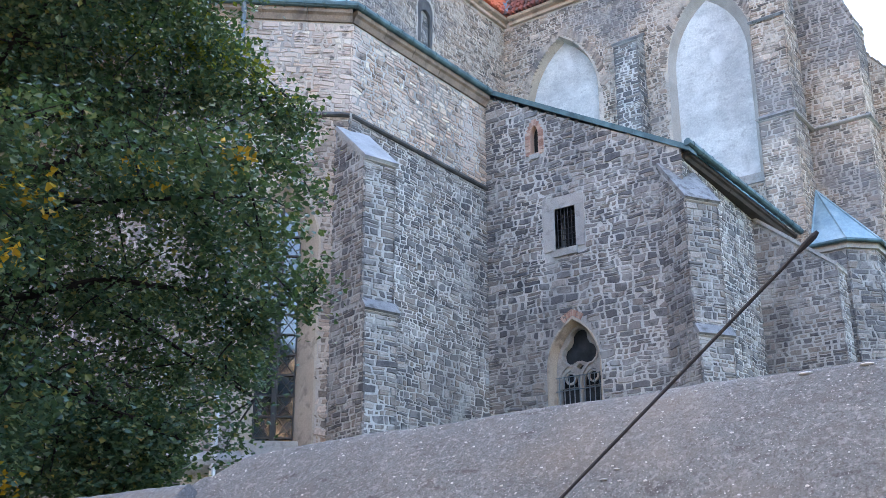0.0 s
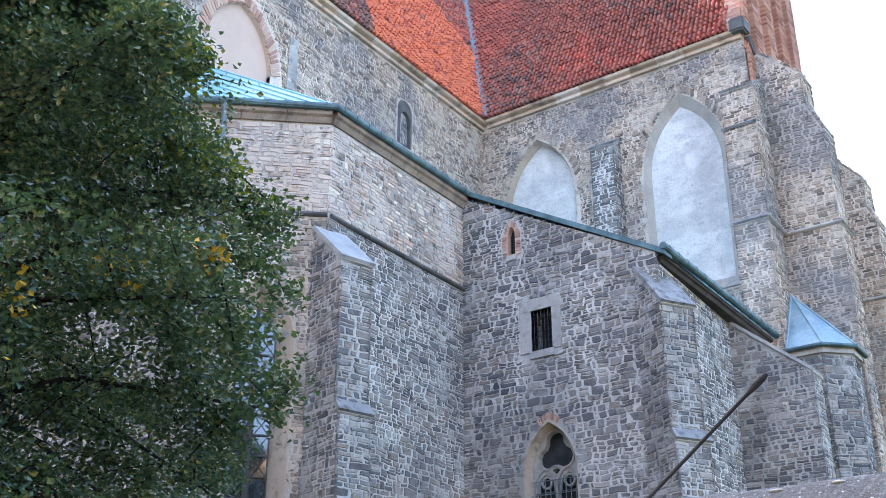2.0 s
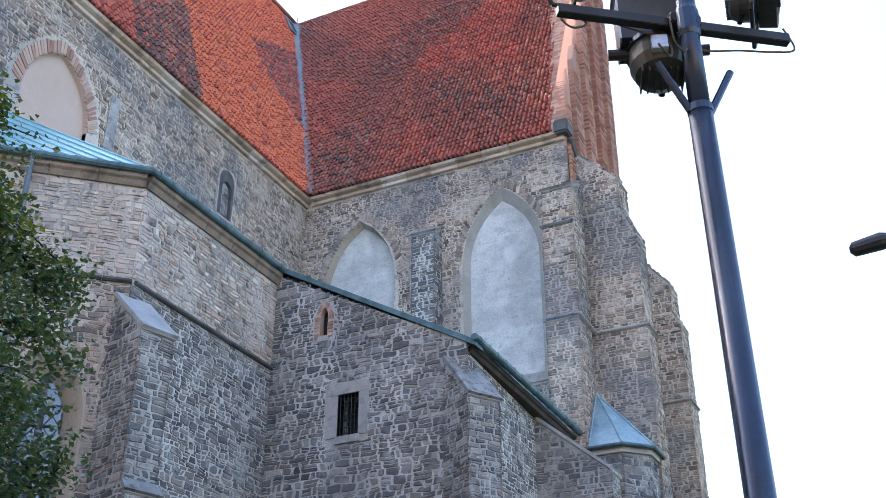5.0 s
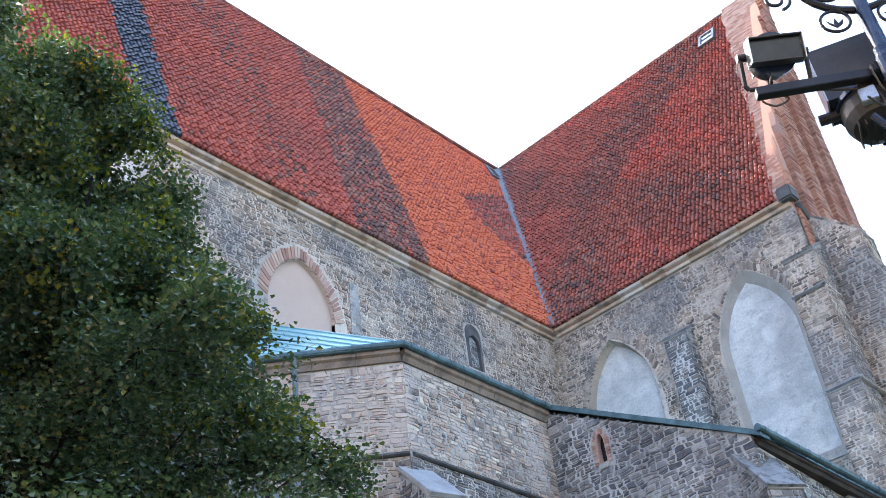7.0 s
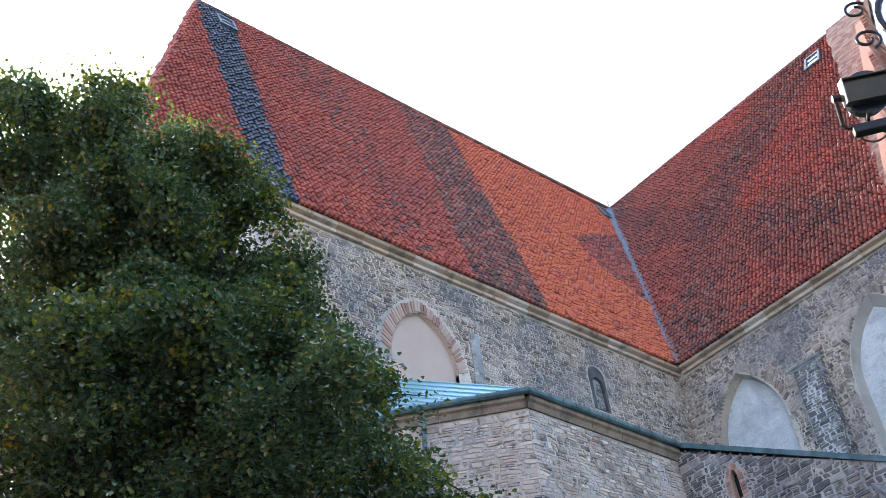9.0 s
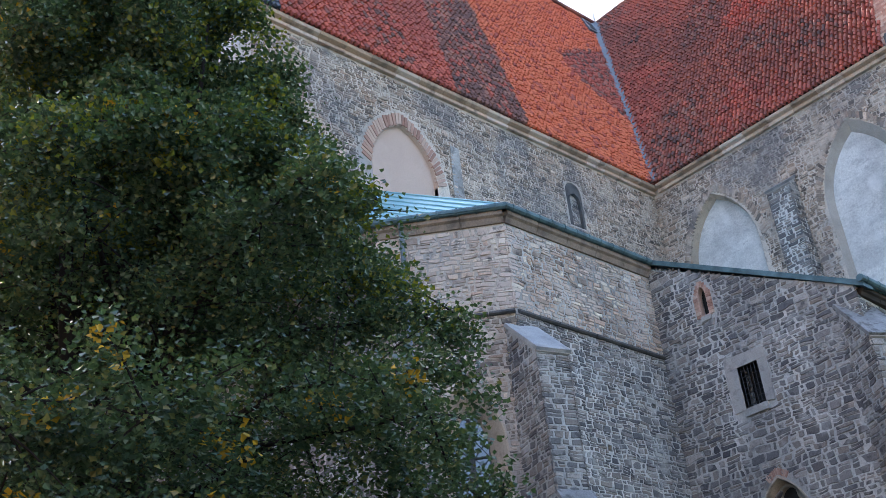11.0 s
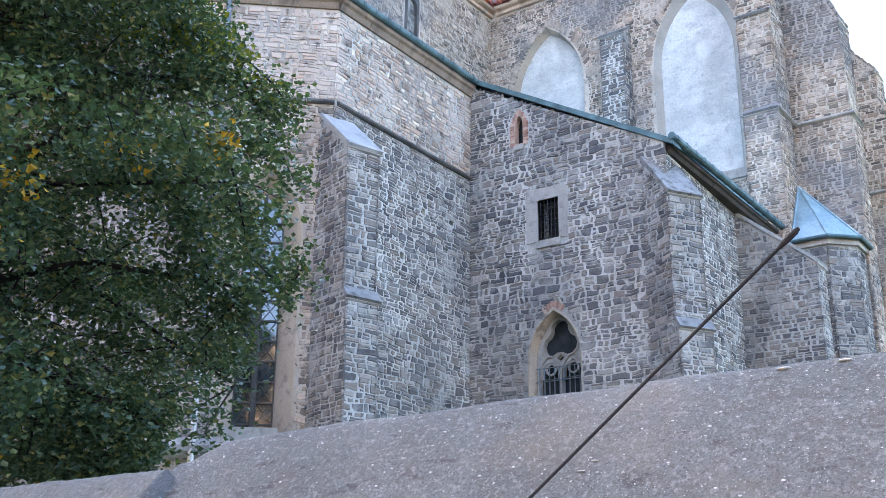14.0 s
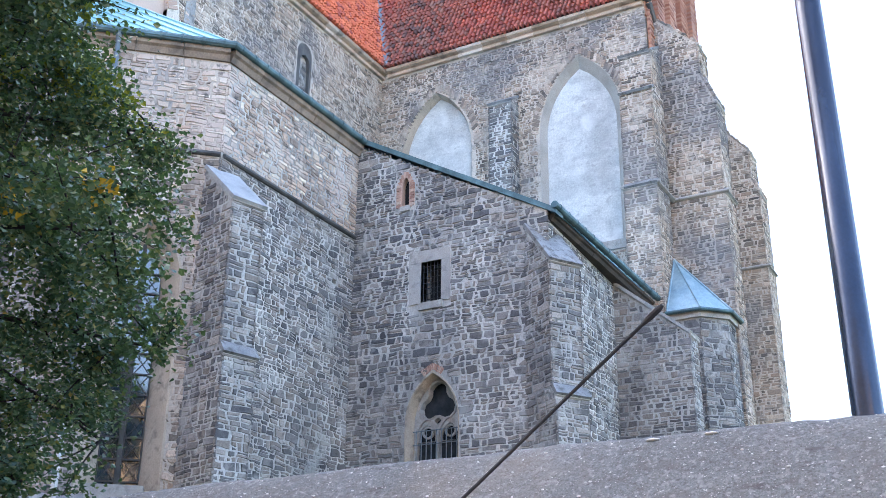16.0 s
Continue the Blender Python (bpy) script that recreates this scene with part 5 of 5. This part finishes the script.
def coping(x0, x1, y, z, run, drop, hip, mat, seed, dy=0.0):
    """A sloping coping with a slightly uneven worn surface; hip: how far its left end leans out at the foot."""
    nx, ny = int((x1 - x0) / 0.024), 22
    r = random.Random(seed)
    vs, fs = [], []
    prof = []
    for j in range(ny + 1):
        k = j / ny
        prof.append((y - run * k, z - drop * (0.90 * k ** 1.25 + 0.10 * k)))
    for j, (yy, zz) in enumerate(prof):
        k = j / ny
        xa = x0 - hip * k
        for i in range(nx + 1):
            x = xa + (x1 - xa) * i / nx
            w = 0.010 * noise.noise(Vector((x * 2.2, yy * 2.2, seed))) + 0.005 * noise.noise(Vector((x * 11, yy * 11, seed + 3))) + 0.0035 * noise.noise(Vector((x * 34, yy * 34, zz * 34)))
            bow = -0.012 * (x + 1.2) ** 2 / 4 if x > -4 else 0
            vs.append((x, yy + dy * (x - x0) + w, zz + w + bow))
    row = nx + 1
    for j in range(ny):
        for i in range(nx):
            fs.append((j * row + i, (j + 1) * row + i, (j + 1) * row + i + 1, j * row + i + 1))
    k0 = len(vs)
    # lip, underside and back
    for i in range(row):
        x, yy, zz = vs[ny * row + i]
        vs.append((x, yy + 0.01, zz - 0.015))
    for i in range(row):
        x, yy, zz = vs[i]
        vs.append((x, yy + 0.5, zz - 0.35))
    for i in range(nx):
        fs.append((ny * row + i, k0 + i, k0 + i + 1, ny * row + i + 1))
        fs.append((i, i + 1, k0 + row + i + 1, k0 + row + i))
        fs.append((k0 + i, k0 + row + i, k0 + row + i + 1, k0 + i + 1))
    fs.append(tuple([k0] + [j * row for j in range(ny, -1, -1)] + [k0 + row]))
    fs.append(tuple([k0 + row + nx] + [j * row + nx for j in range(ny + 1)] + [k0 + nx]))
    return mesh_object("coping", vs, fs, mat, par, True), prof


cop, prof = coping(-3.83, 6.0, YP, ZP, 0.44, 0.54, 0.62, CONCRETE, 2)
cop2, prof2 = coping(-14.0, -4.0, 3.55, 2.19, 0.4, 0.5, 0.0, CONCRETE, 5, -0.0)
# sandstone courses under the coping
xk, k = -4.3, 0
while xk < 6.0:
    wln = rng.uniform(0.7, 1.25)
    for zt, hh in ((ZP - 0.552, 0.38), (ZP - 0.94, 0.42), (ZP - 1.37, 0.5), (ZP - 1.88, 0.6)):
        off = 0.3 if zt < ZP - 0.9 else 0
        part("sandstone_block", box_bm(xk + 0.004 + off * 0.5, xk + wln - 0.004 + off * 0.5, YP - 0.412, YP + 0.12, zt - hh, zt, None, 0.008), SANDSTONE, par)
    xk += wln
part("back_wall", box_bm(-14, -4.35, 3.25, 3.9, -0.1, 1.95), SANDSTONE, par)
# pale flecks set in the coping
fleck_r = random.Random(3)
bmf = bmesh.new()
for _ in range(1500):
    x = fleck_r.uniform(-4.0, 2.5)
    j = fleck_r.uniform(0.02, 0.97)
    y = YP - 0.44 * j
    z = ZP - 0.54 * (0.90 * j ** 1.25 + 0.10 * j) - 0.012 * (x + 1.2) ** 2 / 4 * (1 if x > -4 else 0)
    s = 0.0014 + 0.0045 * fleck_r.random() ** 6
    bmesh.ops.create_icosphere(bmf, subdivisions=1, radius=s, matrix=Matrix.Translation((x, y, z + 0.002)) @ Matrix.Diagonal((1.4, 1, 0.7, 1)))
tagged(part("pebbles", bmf, WHITE_FLECK, par), kind="stuff")
for x, j, s in ((-1.07, 0.07, 0.017), (-0.86, 0.06, 0.016), (-1.73, 0.72, 0.010), (-1.69, 0.66, 0.009), (-2.6, 0.5, 0.009)):
    bm = bmesh.new()
    bmesh.ops.create_icosphere(bm, subdivisions=2, radius=s, matrix=Matrix.Translation((x, YP - 0.44 * j, ZP - 0.54 * (0.90 * j ** 1.25 + 0.10 * j) - 0.012 * (x + 1.2) ** 2 / 4)) @ Matrix.Diagonal((1.6, 1, 0.35, 1)))
    part("pale_pebble", bm, WHITE_FLECK, par)

# ---- thin leaning aerial rod beside the camera ----
aer = tagged(empty("aerial"), "thin black leaning aerial rod with a thicker tip", "aerial")
AT = Vector((-0.156, 1.095, 1.862))
AD = Vector((-0.82, 0.12, -0.56)).normalized()
foot = AT + AD * (AT.z / -AD.z)
part("rod", tube_bm([AT + AD * 0.02, foot], 0.0021, 8), ROD_GREY, aer)
part("tip", tube_bm([AT - AD * 0.006, AT, AT + AD * 0.012, AT + AD * 0.024], 0.004, 10, taper=[0.0020, 0.0036, 0.0036, 0.0022]), ROD_GREY, aer)
part("base", tube_bm([foot + Vector((0, 0, 0.0)), foot + Vector((0, 0, 0.06))], 0.03, 12), RUBBER, aer)

# ---- lamp post with floodlights ----
PX, PY = -0.55, 5.09             # the head of the leaning post
BX, BY = PX + 0.04, PY + 0.02   # its foot
post = tagged(empty("lamp_post", (0, 0, 0)), "dark blue-black lamp post carrying three floodlights and wrought-iron scrolls", "lamp post")
part("shaft", tube_bm([(BX, BY, Z0), (BX - 0.018, BY - 0.01, Z0 + 0.9), (PX, PY, 5.02)], 0.06, 20, taper=[0.075, 0.07, 0.062]), POST_PAINT, post, smooth=True)
part("upper_shaft", tube_bm([(PX, PY, 5.0), (PX, PY, 5.62), (PX, PY, 5.66), (PX, PY, 6.3)], 0.05, 18, taper=[0.055, 0.052, 0.042, 0.040]), POST_PAINT, post, smooth=True)
part("base", tube_bm([(BX, BY, Z0), (BX, BY, Z0 + 0.12), (BX, BY, Z0 + 0.2)], 0.12, 18, taper=[0.16, 0.15, 0.09]), POST_PAINT, post)
for z, r, h in ((5.03, 0.066, 0.03), (5.60, 0.064, 0.10), (5.72, 0.055, 0.03)):
    part("collar", tube_bm([(PX, PY, z - h), (PX, PY, z - h * 0.7), (PX, PY, z + h * 0.7), (PX, PY, z + h)], r, 18, taper=[r * 0.85, r, r, r * 0.85]), POST_PAINT, post)
BD = Vector((0.8, 0.6, 0))
BN = Vector((0.6, -0.8, 0))
P0 = Vector((PX, PY, 0))
for sd in (-1, 1):
    part("stub_arm", tube_bm([P0 + BD * (sd * 0.055) + Vector((0, 0, 5.02)), P0 + BD * (sd * 0.20) + Vector((0, 0, 5.30))], 0.020, 10), POST_PAINT, post)
bf = Matrix(((BD.x, BN.x, 0, PX), (BD.y, BN.y, 0, PY), (0, 0, 1, -0.035), (0, 0, 0, 1)))
part("crossbar", box_bm(-0.70, 0.62, -0.10, -0.045, 5.645, 5.705, bf, 0.004), IRON, post)
part("clamp", box_bm(-0.09, 0.085, -0.115, 0.0, 5.64, 5.71, bf, 0.008), IRON, post)


def floodlight(label, m, size=1.0, hood_len=0.11, yoked=True):
    """A round lamp drum with a box hood before it, front glass, back fins, a U-shaped bracket and a cable gland. It faces along its -y."""
    ob = empty("floodlight")
    m = m @ Matrix.Diagonal((size, size, size, 1))
    drum = part("drum", tube_bm([m @ Vector((0, -0.03, 0)), m @ Vector((0, 0.07, 0)), m @ Vector((0, 0.12, 0)), m @ Vector((0, 0.14, 0))], 0.13 * size, 26, taper=[0.135 * size, 0.135 * size, 0.115 * size, 0.07 * size]), LAMP_GREY, ob)
    part("rim", tube_bm([m @ Vector((0, -0.035, 0)), m @ Vector((0, -0.01, 0))], 0.148 * size, 26), POST_PAINT, drum)
    for k in range(7):
        x = -0.09 + 0.03 * k
        part("fin", box_bm(x - 0.003, x + 0.003, 0.09, 0.155, -0.075, 0.075, m), LAMP_GREY, drum)
    hood = part("hood", box_bm(-0.165, 0.165, -0.04 - hood_len, -0.04, -0.082, -0.074, m, 0.002), LAMP_GREY, ob)
    part("hood_top", box_bm(-0.165, 0.165, -0.05 - hood_len, -0.04, 0.074, 0.084, m, 0.002), LAMP_GREY, hood)
    for sx in (-1, 1):
        part("hood_side", box_bm(sx * 0.167 - 0.004, sx * 0.167 + 0.004, -0.045 - hood_len, -0.04, -0.084, 0.084, m, 0.001), LAMP_ALU, hood, "bare aluminium side plate")
    part("front_glass", box_bm(-0.158, 0.158, -0.02 - hood_len, -0.012 - hood_len, -0.07, 0.07, m), GLASS_DARK, hood)
    part("hood_back", box_bm(-0.158, 0.158, -0.06, -0.045, -0.07, 0.07, m), LAMP_GREY, hood)
    yoke = [(-0.205, -0.02, 0.0), (-0.205, -0.02, -0.19), (-0.185, -0.02, -0.215), (0.185, -0.02, -0.215), (0.205, -0.02, -0.19), (0.205, -0.02, 0.0)]
    for a, b in zip(yoke, yoke[1:]) if yoked else ():
        part("yoke", tube_bm([m @ Vector(a), m @ Vector(b)], 0.015 * size, 8), IRON, ob)
    for sx in (-1, 1):
        part("pivot", tube_bm([m @ Vector((sx * 0.13, -0.02, 0)), m @ Vector((sx * 0.222, -0.02, 0))], 0.026 * size, 10), IRON, ob)
    part("gland", tube_bm([m @ Vector((0.02, 0.05, -0.12)), m @ Vector((0.02, 0.06, -0.19))], 0.016 * size, 8), RUBBER, ob)
    part("lug", box_bm(-0.05, 0.02, 0.02, 0.10, 0.12, 0.155, m, 0.004), LAMP_ALU, drum)
    return tagged(ob, label, "floodlight", "floodlights on the lamp post")


def on_bar(u, d, z, rx, rz):
    return bf @ Matrix.Translation((u, d, z)) @ Euler((radians(rx), 0, radians(rz))).to_matrix().to_4x4()


floodlight("dark grey round floodlight with a box hood on a bracket", on_bar(-0.55, -0.06, 5.92, 22, 176), 0.88, 0.09)
floodlight("round floodlight with a sunlit aluminium hood, turned to the side", on_bar(0.44, -0.06, 5.92, 12, 118), 0.90)
big_lamp = floodlight("large dark floodlight aimed up behind the post", on_bar(-0.06, -0.27, 5.62, -84, 16), 1.25, 0.33, False)
part("mount", box_bm(-0.16, 0.06, -0.24, -0.10, 5.62, 5.68, bf, 0.006), IRON, big_lamp)


def cable(label, pts):
    ps = [Vector(p) for p in pts]
    fine = []
    for i in range(len(ps) - 1):
        p0, p1, p2, p3 = ps[max(i - 1, 0)], ps[i], ps[i + 1], ps[min(i + 2, len(ps) - 1)]
        for k in range(6):
            t = k / 6
            fine.append(0.5 * ((2 * p1) + (p2 - p0) * t + (2 * p0 - 5 * p1 + 4 * p2 - p3) * t * t + (3 * p1 - p0 - 3 * p2 + p3) * t ** 3))
    fine.append(ps[-1])
    return tagged(part("cable", tube_bm([bf @ p for p in fine], 0.006, 6), CABLE), label, "cable", "floodlight cables")


cable("loose brown cable looping from floodlight to crossbar", [(-0.58, -0.06, 5.80), (-0.60, -0.12, 5.73), (-0.52, -0.13, 5.66), (-0.60, -0.13, 5.62), (-0.66, -0.13, 5.68), (-0.55, -0.13, 5.74), (-0.30, -0.12, 5.66), (-0.10, -0.10, 5.60), (-0.08, -0.06, 5.48), (-0.14, 0.02, 5.38), (-0.22, 0.08, 5.40)])
cable("brown cable sagging along the crossbar", [(0.04, -0.09, 5.62), (0.12, -0.11, 5.56), (0.35, -0.12, 5.60), (0.55, -0.12, 5.62), (0.68, -0.12, 5.66), (0.62, -0.10, 5.78)])
cable("thin dark cable hanging under the large floodlight", [(-0.2, 0.2, 5.46), (-0.16, 0.15, 5.36), (-0.06, 0.05, 5.40), (0.0, 0.0, 5.50)])


def ring_part(name, cx, cz, r, thick, mat, parent, a0=0.0, a1=360.0, spiral=1.0):
    n = 26
    pts = []
    for k in range(n + 1):
        a = radians(a0 + (a1 - a0) * k / n)
        rr = r * (spiral + (1 - spiral) * k / n)
        pts.append(bf @ Vector((cx + rr * math.cos(a), -0.02, cz + rr * math.sin(a))))
    return part(name, tube_bm(pts, thick, 8), mat, parent)


ring_part("wrought_ring", 0.0, 6.42, 0.30, 0.022, IRON, post)
for sd in (-1, 1):
    ring_part("scroll", sd * 0.16, 6.06, 0.08, 0.009, IRON, post)
    for k in range(3):
        a = radians(90 + 38 * (k - 1))
        fr = bf @ Matrix.Translation((sd * 0.16, -0.02, 6.01))
        part("leaf", slab_bm([(0, 0), (0.016 * math.cos(a - 1.0) + 0.03 * math.cos(a), 0.03 * math.sin(a)), (0.075 * math.cos(a), 0.075 * math.sin(a)), (-0.012 + 0.03 * math.cos(a), 0.034 * math.sin(a))], [], fr @ Matrix.Rotation(radians(90), 4, "X"), -0.004, 0.004), IRON, post)
    ring_part("scroll", sd * 0.42, 6.30, 0.085, 0.010, IRON, post, 180 if sd > 0 else 0, 620 if sd > 0 else -440, 0.35)
    ring_part("scroll", sd * 0.13, 6.30, 0.10, 0.009, IRON, post, 0 if sd > 0 else 180, 430 if sd > 0 else -250, 0.3)
    ring_part("scroll", sd * 0.40, 6.56, 0.07, 0.009, IRON, post, 90, 90 + sd * 420, 0.4)

# second lamp at the far edge of the churchyard
lamp2 = tagged(empty("street_lamp"), "distant dark street lamp head on a bent arm", "street lamp")
l2 = Vector((-0.22, 14.0, 0.12))
part("pole", tube_bm([l2 + Vector((2.6, 0, Z0 - 0.2)), l2 + Vector((2.6, 0, 8.1)), l2 + Vector((2.3, 0, 8.5)), l2 + Vector((0.3, 0, 8.52))], 0.05, 10), POST_PAINT, lamp2)
part("head", tube_bm([l2 + Vector((0.45, 0, 8.52)), l2 + Vector((0.2, 0, 8.52)), l2 + Vector((-0.15, 0, 8.48)), l2 + Vector((-0.2, 0, 8.48))], 0.1, 12, taper=[0.05, 0.12, 0.10, 0.04]), IRON, lamp2)

# ---- tree ----
tree = tagged(empty("linden_tree"), "broad dark green linden tree with a few yellow leaves", "tree")
TB = Vector((-11.72, 5.17, Z0))
CC = Vector((-11.43, 5.61, Z0))
SWAY = Vector((-0.41, -0.91, 0))
tr = random.Random(21)
part("trunk", tube_bm([TB, TB + Vector((0.02, 0, 0.5)), TB + Vector((0.05, 0.03, 2.0)), TB.lerp(CC, 0.5) + Vector((0, 0, 3.6)), CC + Vector((0, 0, 5.2)), CC + SWAY * 0.3 + Vector((0, 0, 8.5)), CC + SWAY * 1.3 + Vector((0, 0, 11.5)), CC + SWAY * 1.8 + Vector((0, 0, 13.2))], 0.3, 14, taper=[0.46, 0.36, 0.31, 0.29, 0.2, 0.15, 0.09, 0.02]), BARK, tree, smooth=True)
for a, w, top in ((0.4, 1.1, 11.0), (1.7, 0.9, 12.2), (2.9, 1.3, 10.4), (4.1, 1.0, 11.6), (5.3, 1.4, 10.0)):
    o = Vector((math.cos(a), math.sin(a), 0))
    f = TB.lerp(CC, 0.5) + Vector((0, 0, 3.2))
    part("limb", tube_bm([f, f + o * w * 0.35 + Vector((0, 0, 0.8)), f + o * w * 0.7 + Vector((0, 0, 2.4)), f + o * w + Vector((0, 0, 5.0)), f + o * w * 1.25 + Vector((0, 0, top - 3.2))], 0.12, 9, taper=[0.14, 0.13, 0.105, 0.07, 0.015]), BARK, tree, smooth=True)


def crown_radius(h):
    """Half the crown's width at a height above the churchyard."""
    pts = ((0.85, 1.6), (1.3, 2.6), (1.7, 3.4), (2.4, 4.1), (3.3, 4.75), (4.4, 5.0), (4.9, 4.6), (5.4, 4.1), (5.9, 4.5), (6.7, 4.35), (7.2, 3.7), (7.8, 3.1), (8.5, 2.7), (9.1, 2.75), (10.3, 3.0), (11.2, 3.15), (11.9, 2.7), (12.5, 1.9), (13.1, 1.0), (14.0, 0.35))
    for (h0, r0), (h1, r1) in zip(pts, pts[1:]):
        if h0 <= h <= h1:
            return 1.04 * (r0 + (r1 - r0) * (h - h0) / (h1 - h0))
    return 0.3


def crown_axis(h):
    return CC + SWAY * (1.8 * max(0.0, min(1.0, (h - 8.5) / 4.0))) + Vector((0, 0, h))


twigs = []
branch_bm = bmesh.new()
for k in range(96):
    h = 1.9 + 10.3 * (k / 96) ** 1.15
    a = k * 2.399 + tr.uniform(-0.3, 0.3)
    start = crown_axis(h)
    reach = crown_radius(min(h + 0.4, 15.4)) * tr.uniform(0.80, 0.98)
    rise = reach * (0.05 if h < 5 else 0.28) + tr.uniform(-0.2, 0.4)
    if h < 4.2:
        rise -= reach * tr.uniform(0.05, 0.28)
    end = start + Vector((math.cos(a) * reach, math.sin(a) * reach, rise))
    off = end - crown_axis(end.z - Z0)
    keep = 0.9 * crown_radius(max(0.9, min(15.1, end.z - Z0)))
    if off.length > keep:
        end = crown_axis(end.z - Z0) + off * (keep / off.length)
    midp = start.lerp(end, 0.5) + Vector((0, 0, 0.10 * reach))
    r0 = max(0.022, 0.085 * (1 - h / 16))
    tube_bm([start, start.lerp(midp, 0.5), midp, end], r0, 7, branch_bm, taper=[r0, r0 * 0.8, r0 * 0.55, 0.010])
    for j in range(9):
        f = 0.25 + 0.75 * j / 8
        p = start.lerp(midp, f * 2) if f < 0.5 else midp.lerp(end, f * 2 - 1)
        for _ in range(3):
            q = p + Vector((tr.gauss(0, 1), tr.gauss(0, 1), tr.gauss(-0.05, 0.55))).normalized() * reach * tr.uniform(0.10, 0.28)
            h_q = q.z - Z0
            if h_q > 14.6 or h_q < 0.95:
                continue
            off = q - crown_axis(h_q)
            lim = 0.93 * crown_radius(h_q)
            if off.length > lim:
                q = crown_axis(h_q) + off * (lim / off.length)
            tube_bm([p, p.lerp(q, 0.5) + Vector((0, 0, 0.04)), q], 0.012, 4, branch_bm, taper=[0.014, 0.010, 0.004])
            twigs += [(p, q)] * (1 if j < 5 else 2)
    twigs.append((midp, end))
# upright shoots at the ragged top
for k in range(34):
    a, w = tr.uniform(0, 6.28), 2.6 * math.sqrt(tr.random())
    h = 11.3 + 2.0 * (1 - w / 2.6) + tr.uniform(-0.3, 0.3)
    p = crown_axis(h) + Vector((math.cos(a) * w, math.sin(a) * w, 0))
    q = p + Vector((tr.gauss(0, 0.12), tr.gauss(0, 0.12), tr.uniform(0.4, 0.8)))
    tube_bm([p, q], 0.01, 4, branch_bm, taper=[0.014, 0.004])
    twigs += [(p, q)] * 2
tagged(part("branchwork", branch_bm, BARK, tree), kind="stuff")


def leaf_cluster(name, count, mat, size, rnd, pick=None, loose=1.0):
    """Small folded leaves, hung in sprays along the twigs."""
    vs, fs = [], []
    for _ in range(count):
        p, q = pick(rnd) if pick else rnd.choice(twigs)
        c = p.lerp(q, rnd.uniform(1.12 - 0.92 * loose, 1.12)) + Vector((rnd.gauss(0, 0.16), rnd.gauss(0, 0.16), rnd.gauss(-0.06, 0.13))) * loose
        h_c = c.z - Z0
        off = c - crown_axis(h_c)
        turn = math.atan2(off.y, off.x)
        lim = crown_radius(max(0.9, min(h_c, 15.6))) * (1.02 + 0.12 * noise.noise(Vector((turn * 2.2, h_c * 0.9, 2.0))) + 0.12 * noise.noise(Vector((turn * 7.0, h_c * 2.6, 5.0))))
        if h_c < 0.85 or (off.length > lim and h_c < 12.1):
            continue
        if noise.noise(c * 1.15) < -0.26 and rnd.random() < 0.8:
            continue
        s = size * rnd.uniform(0.65, 1.25)
        nrm = Vector((rnd.gauss(0, 0.75), rnd.gauss(0, 0.75), 1.0)).normalized()
        ax = Vector((rnd.gauss(0, 1), rnd.gauss(0, 1), rnd.gauss(-0.5, 0.4))).normalized()
        ax = (ax - nrm * ax.dot(nrm)).normalized()
        sd = nrm.cross(ax)
        k = len(vs)
        droop = nrm * (-0.18 * s)
        vs += [c - ax * s * 0.5, c - ax * s * 0.05 + sd * s * 0.48 + droop, c + ax * s * 0.62, c - ax * s * 0.05 - sd * s * 0.48 + droop]
        fs += [(k, k + 1, k + 2), (k, k + 2, k + 3)]
    return tagged(mesh_object(name, vs, fs, mat, tree), kind="stuff")


leaf_cluster("leaves", 590000, LEAF, 0.064, random.Random(4))
# upper twigs on one side carry the painted sunlit colour
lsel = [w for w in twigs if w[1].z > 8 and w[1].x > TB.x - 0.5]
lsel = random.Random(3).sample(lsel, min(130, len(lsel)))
leaf_cluster("lime_leaves", 22000, LEAF_SUNLIT, 0.07, random.Random(6), lambda r: r.choice(lsel))
ysel = [w for w in twigs if (w[1] - crown_axis(w[1].z - Z0)).dot(Vector((0.8, -0.6, 0))) > 1.9]
ysel = random.Random(9).sample(ysel, min(38, len(ysel)))
leaf_cluster("yellow_leaves", 1500, LEAF_YELLOW, 0.075, random.Random(5), lambda r: r.choice(ysel), 0.5)

# ---- single stones and tiles of the nearest stretches ----
for owner, bv, bfaces, mat, m in LOOSE:
    ob = mesh_object("stone", bv, bfaces, mat, owner)
    ob.matrix_basis = m
TILE_MESHES = {}
for owner, mat, m in TILE_LOOSE[:900]:
    if mat.name not in TILE_MESHES:
        me = bpy.data.meshes.new("tile")
        me.from_pydata(TILE_V, [], TILE_F)
        me.materials.append(mat)
        TILE_MESHES[mat.name] = me
    ob = new("tile", TILE_MESHES[mat.name])
    ob.parent = owner
    ob.matrix_basis = m
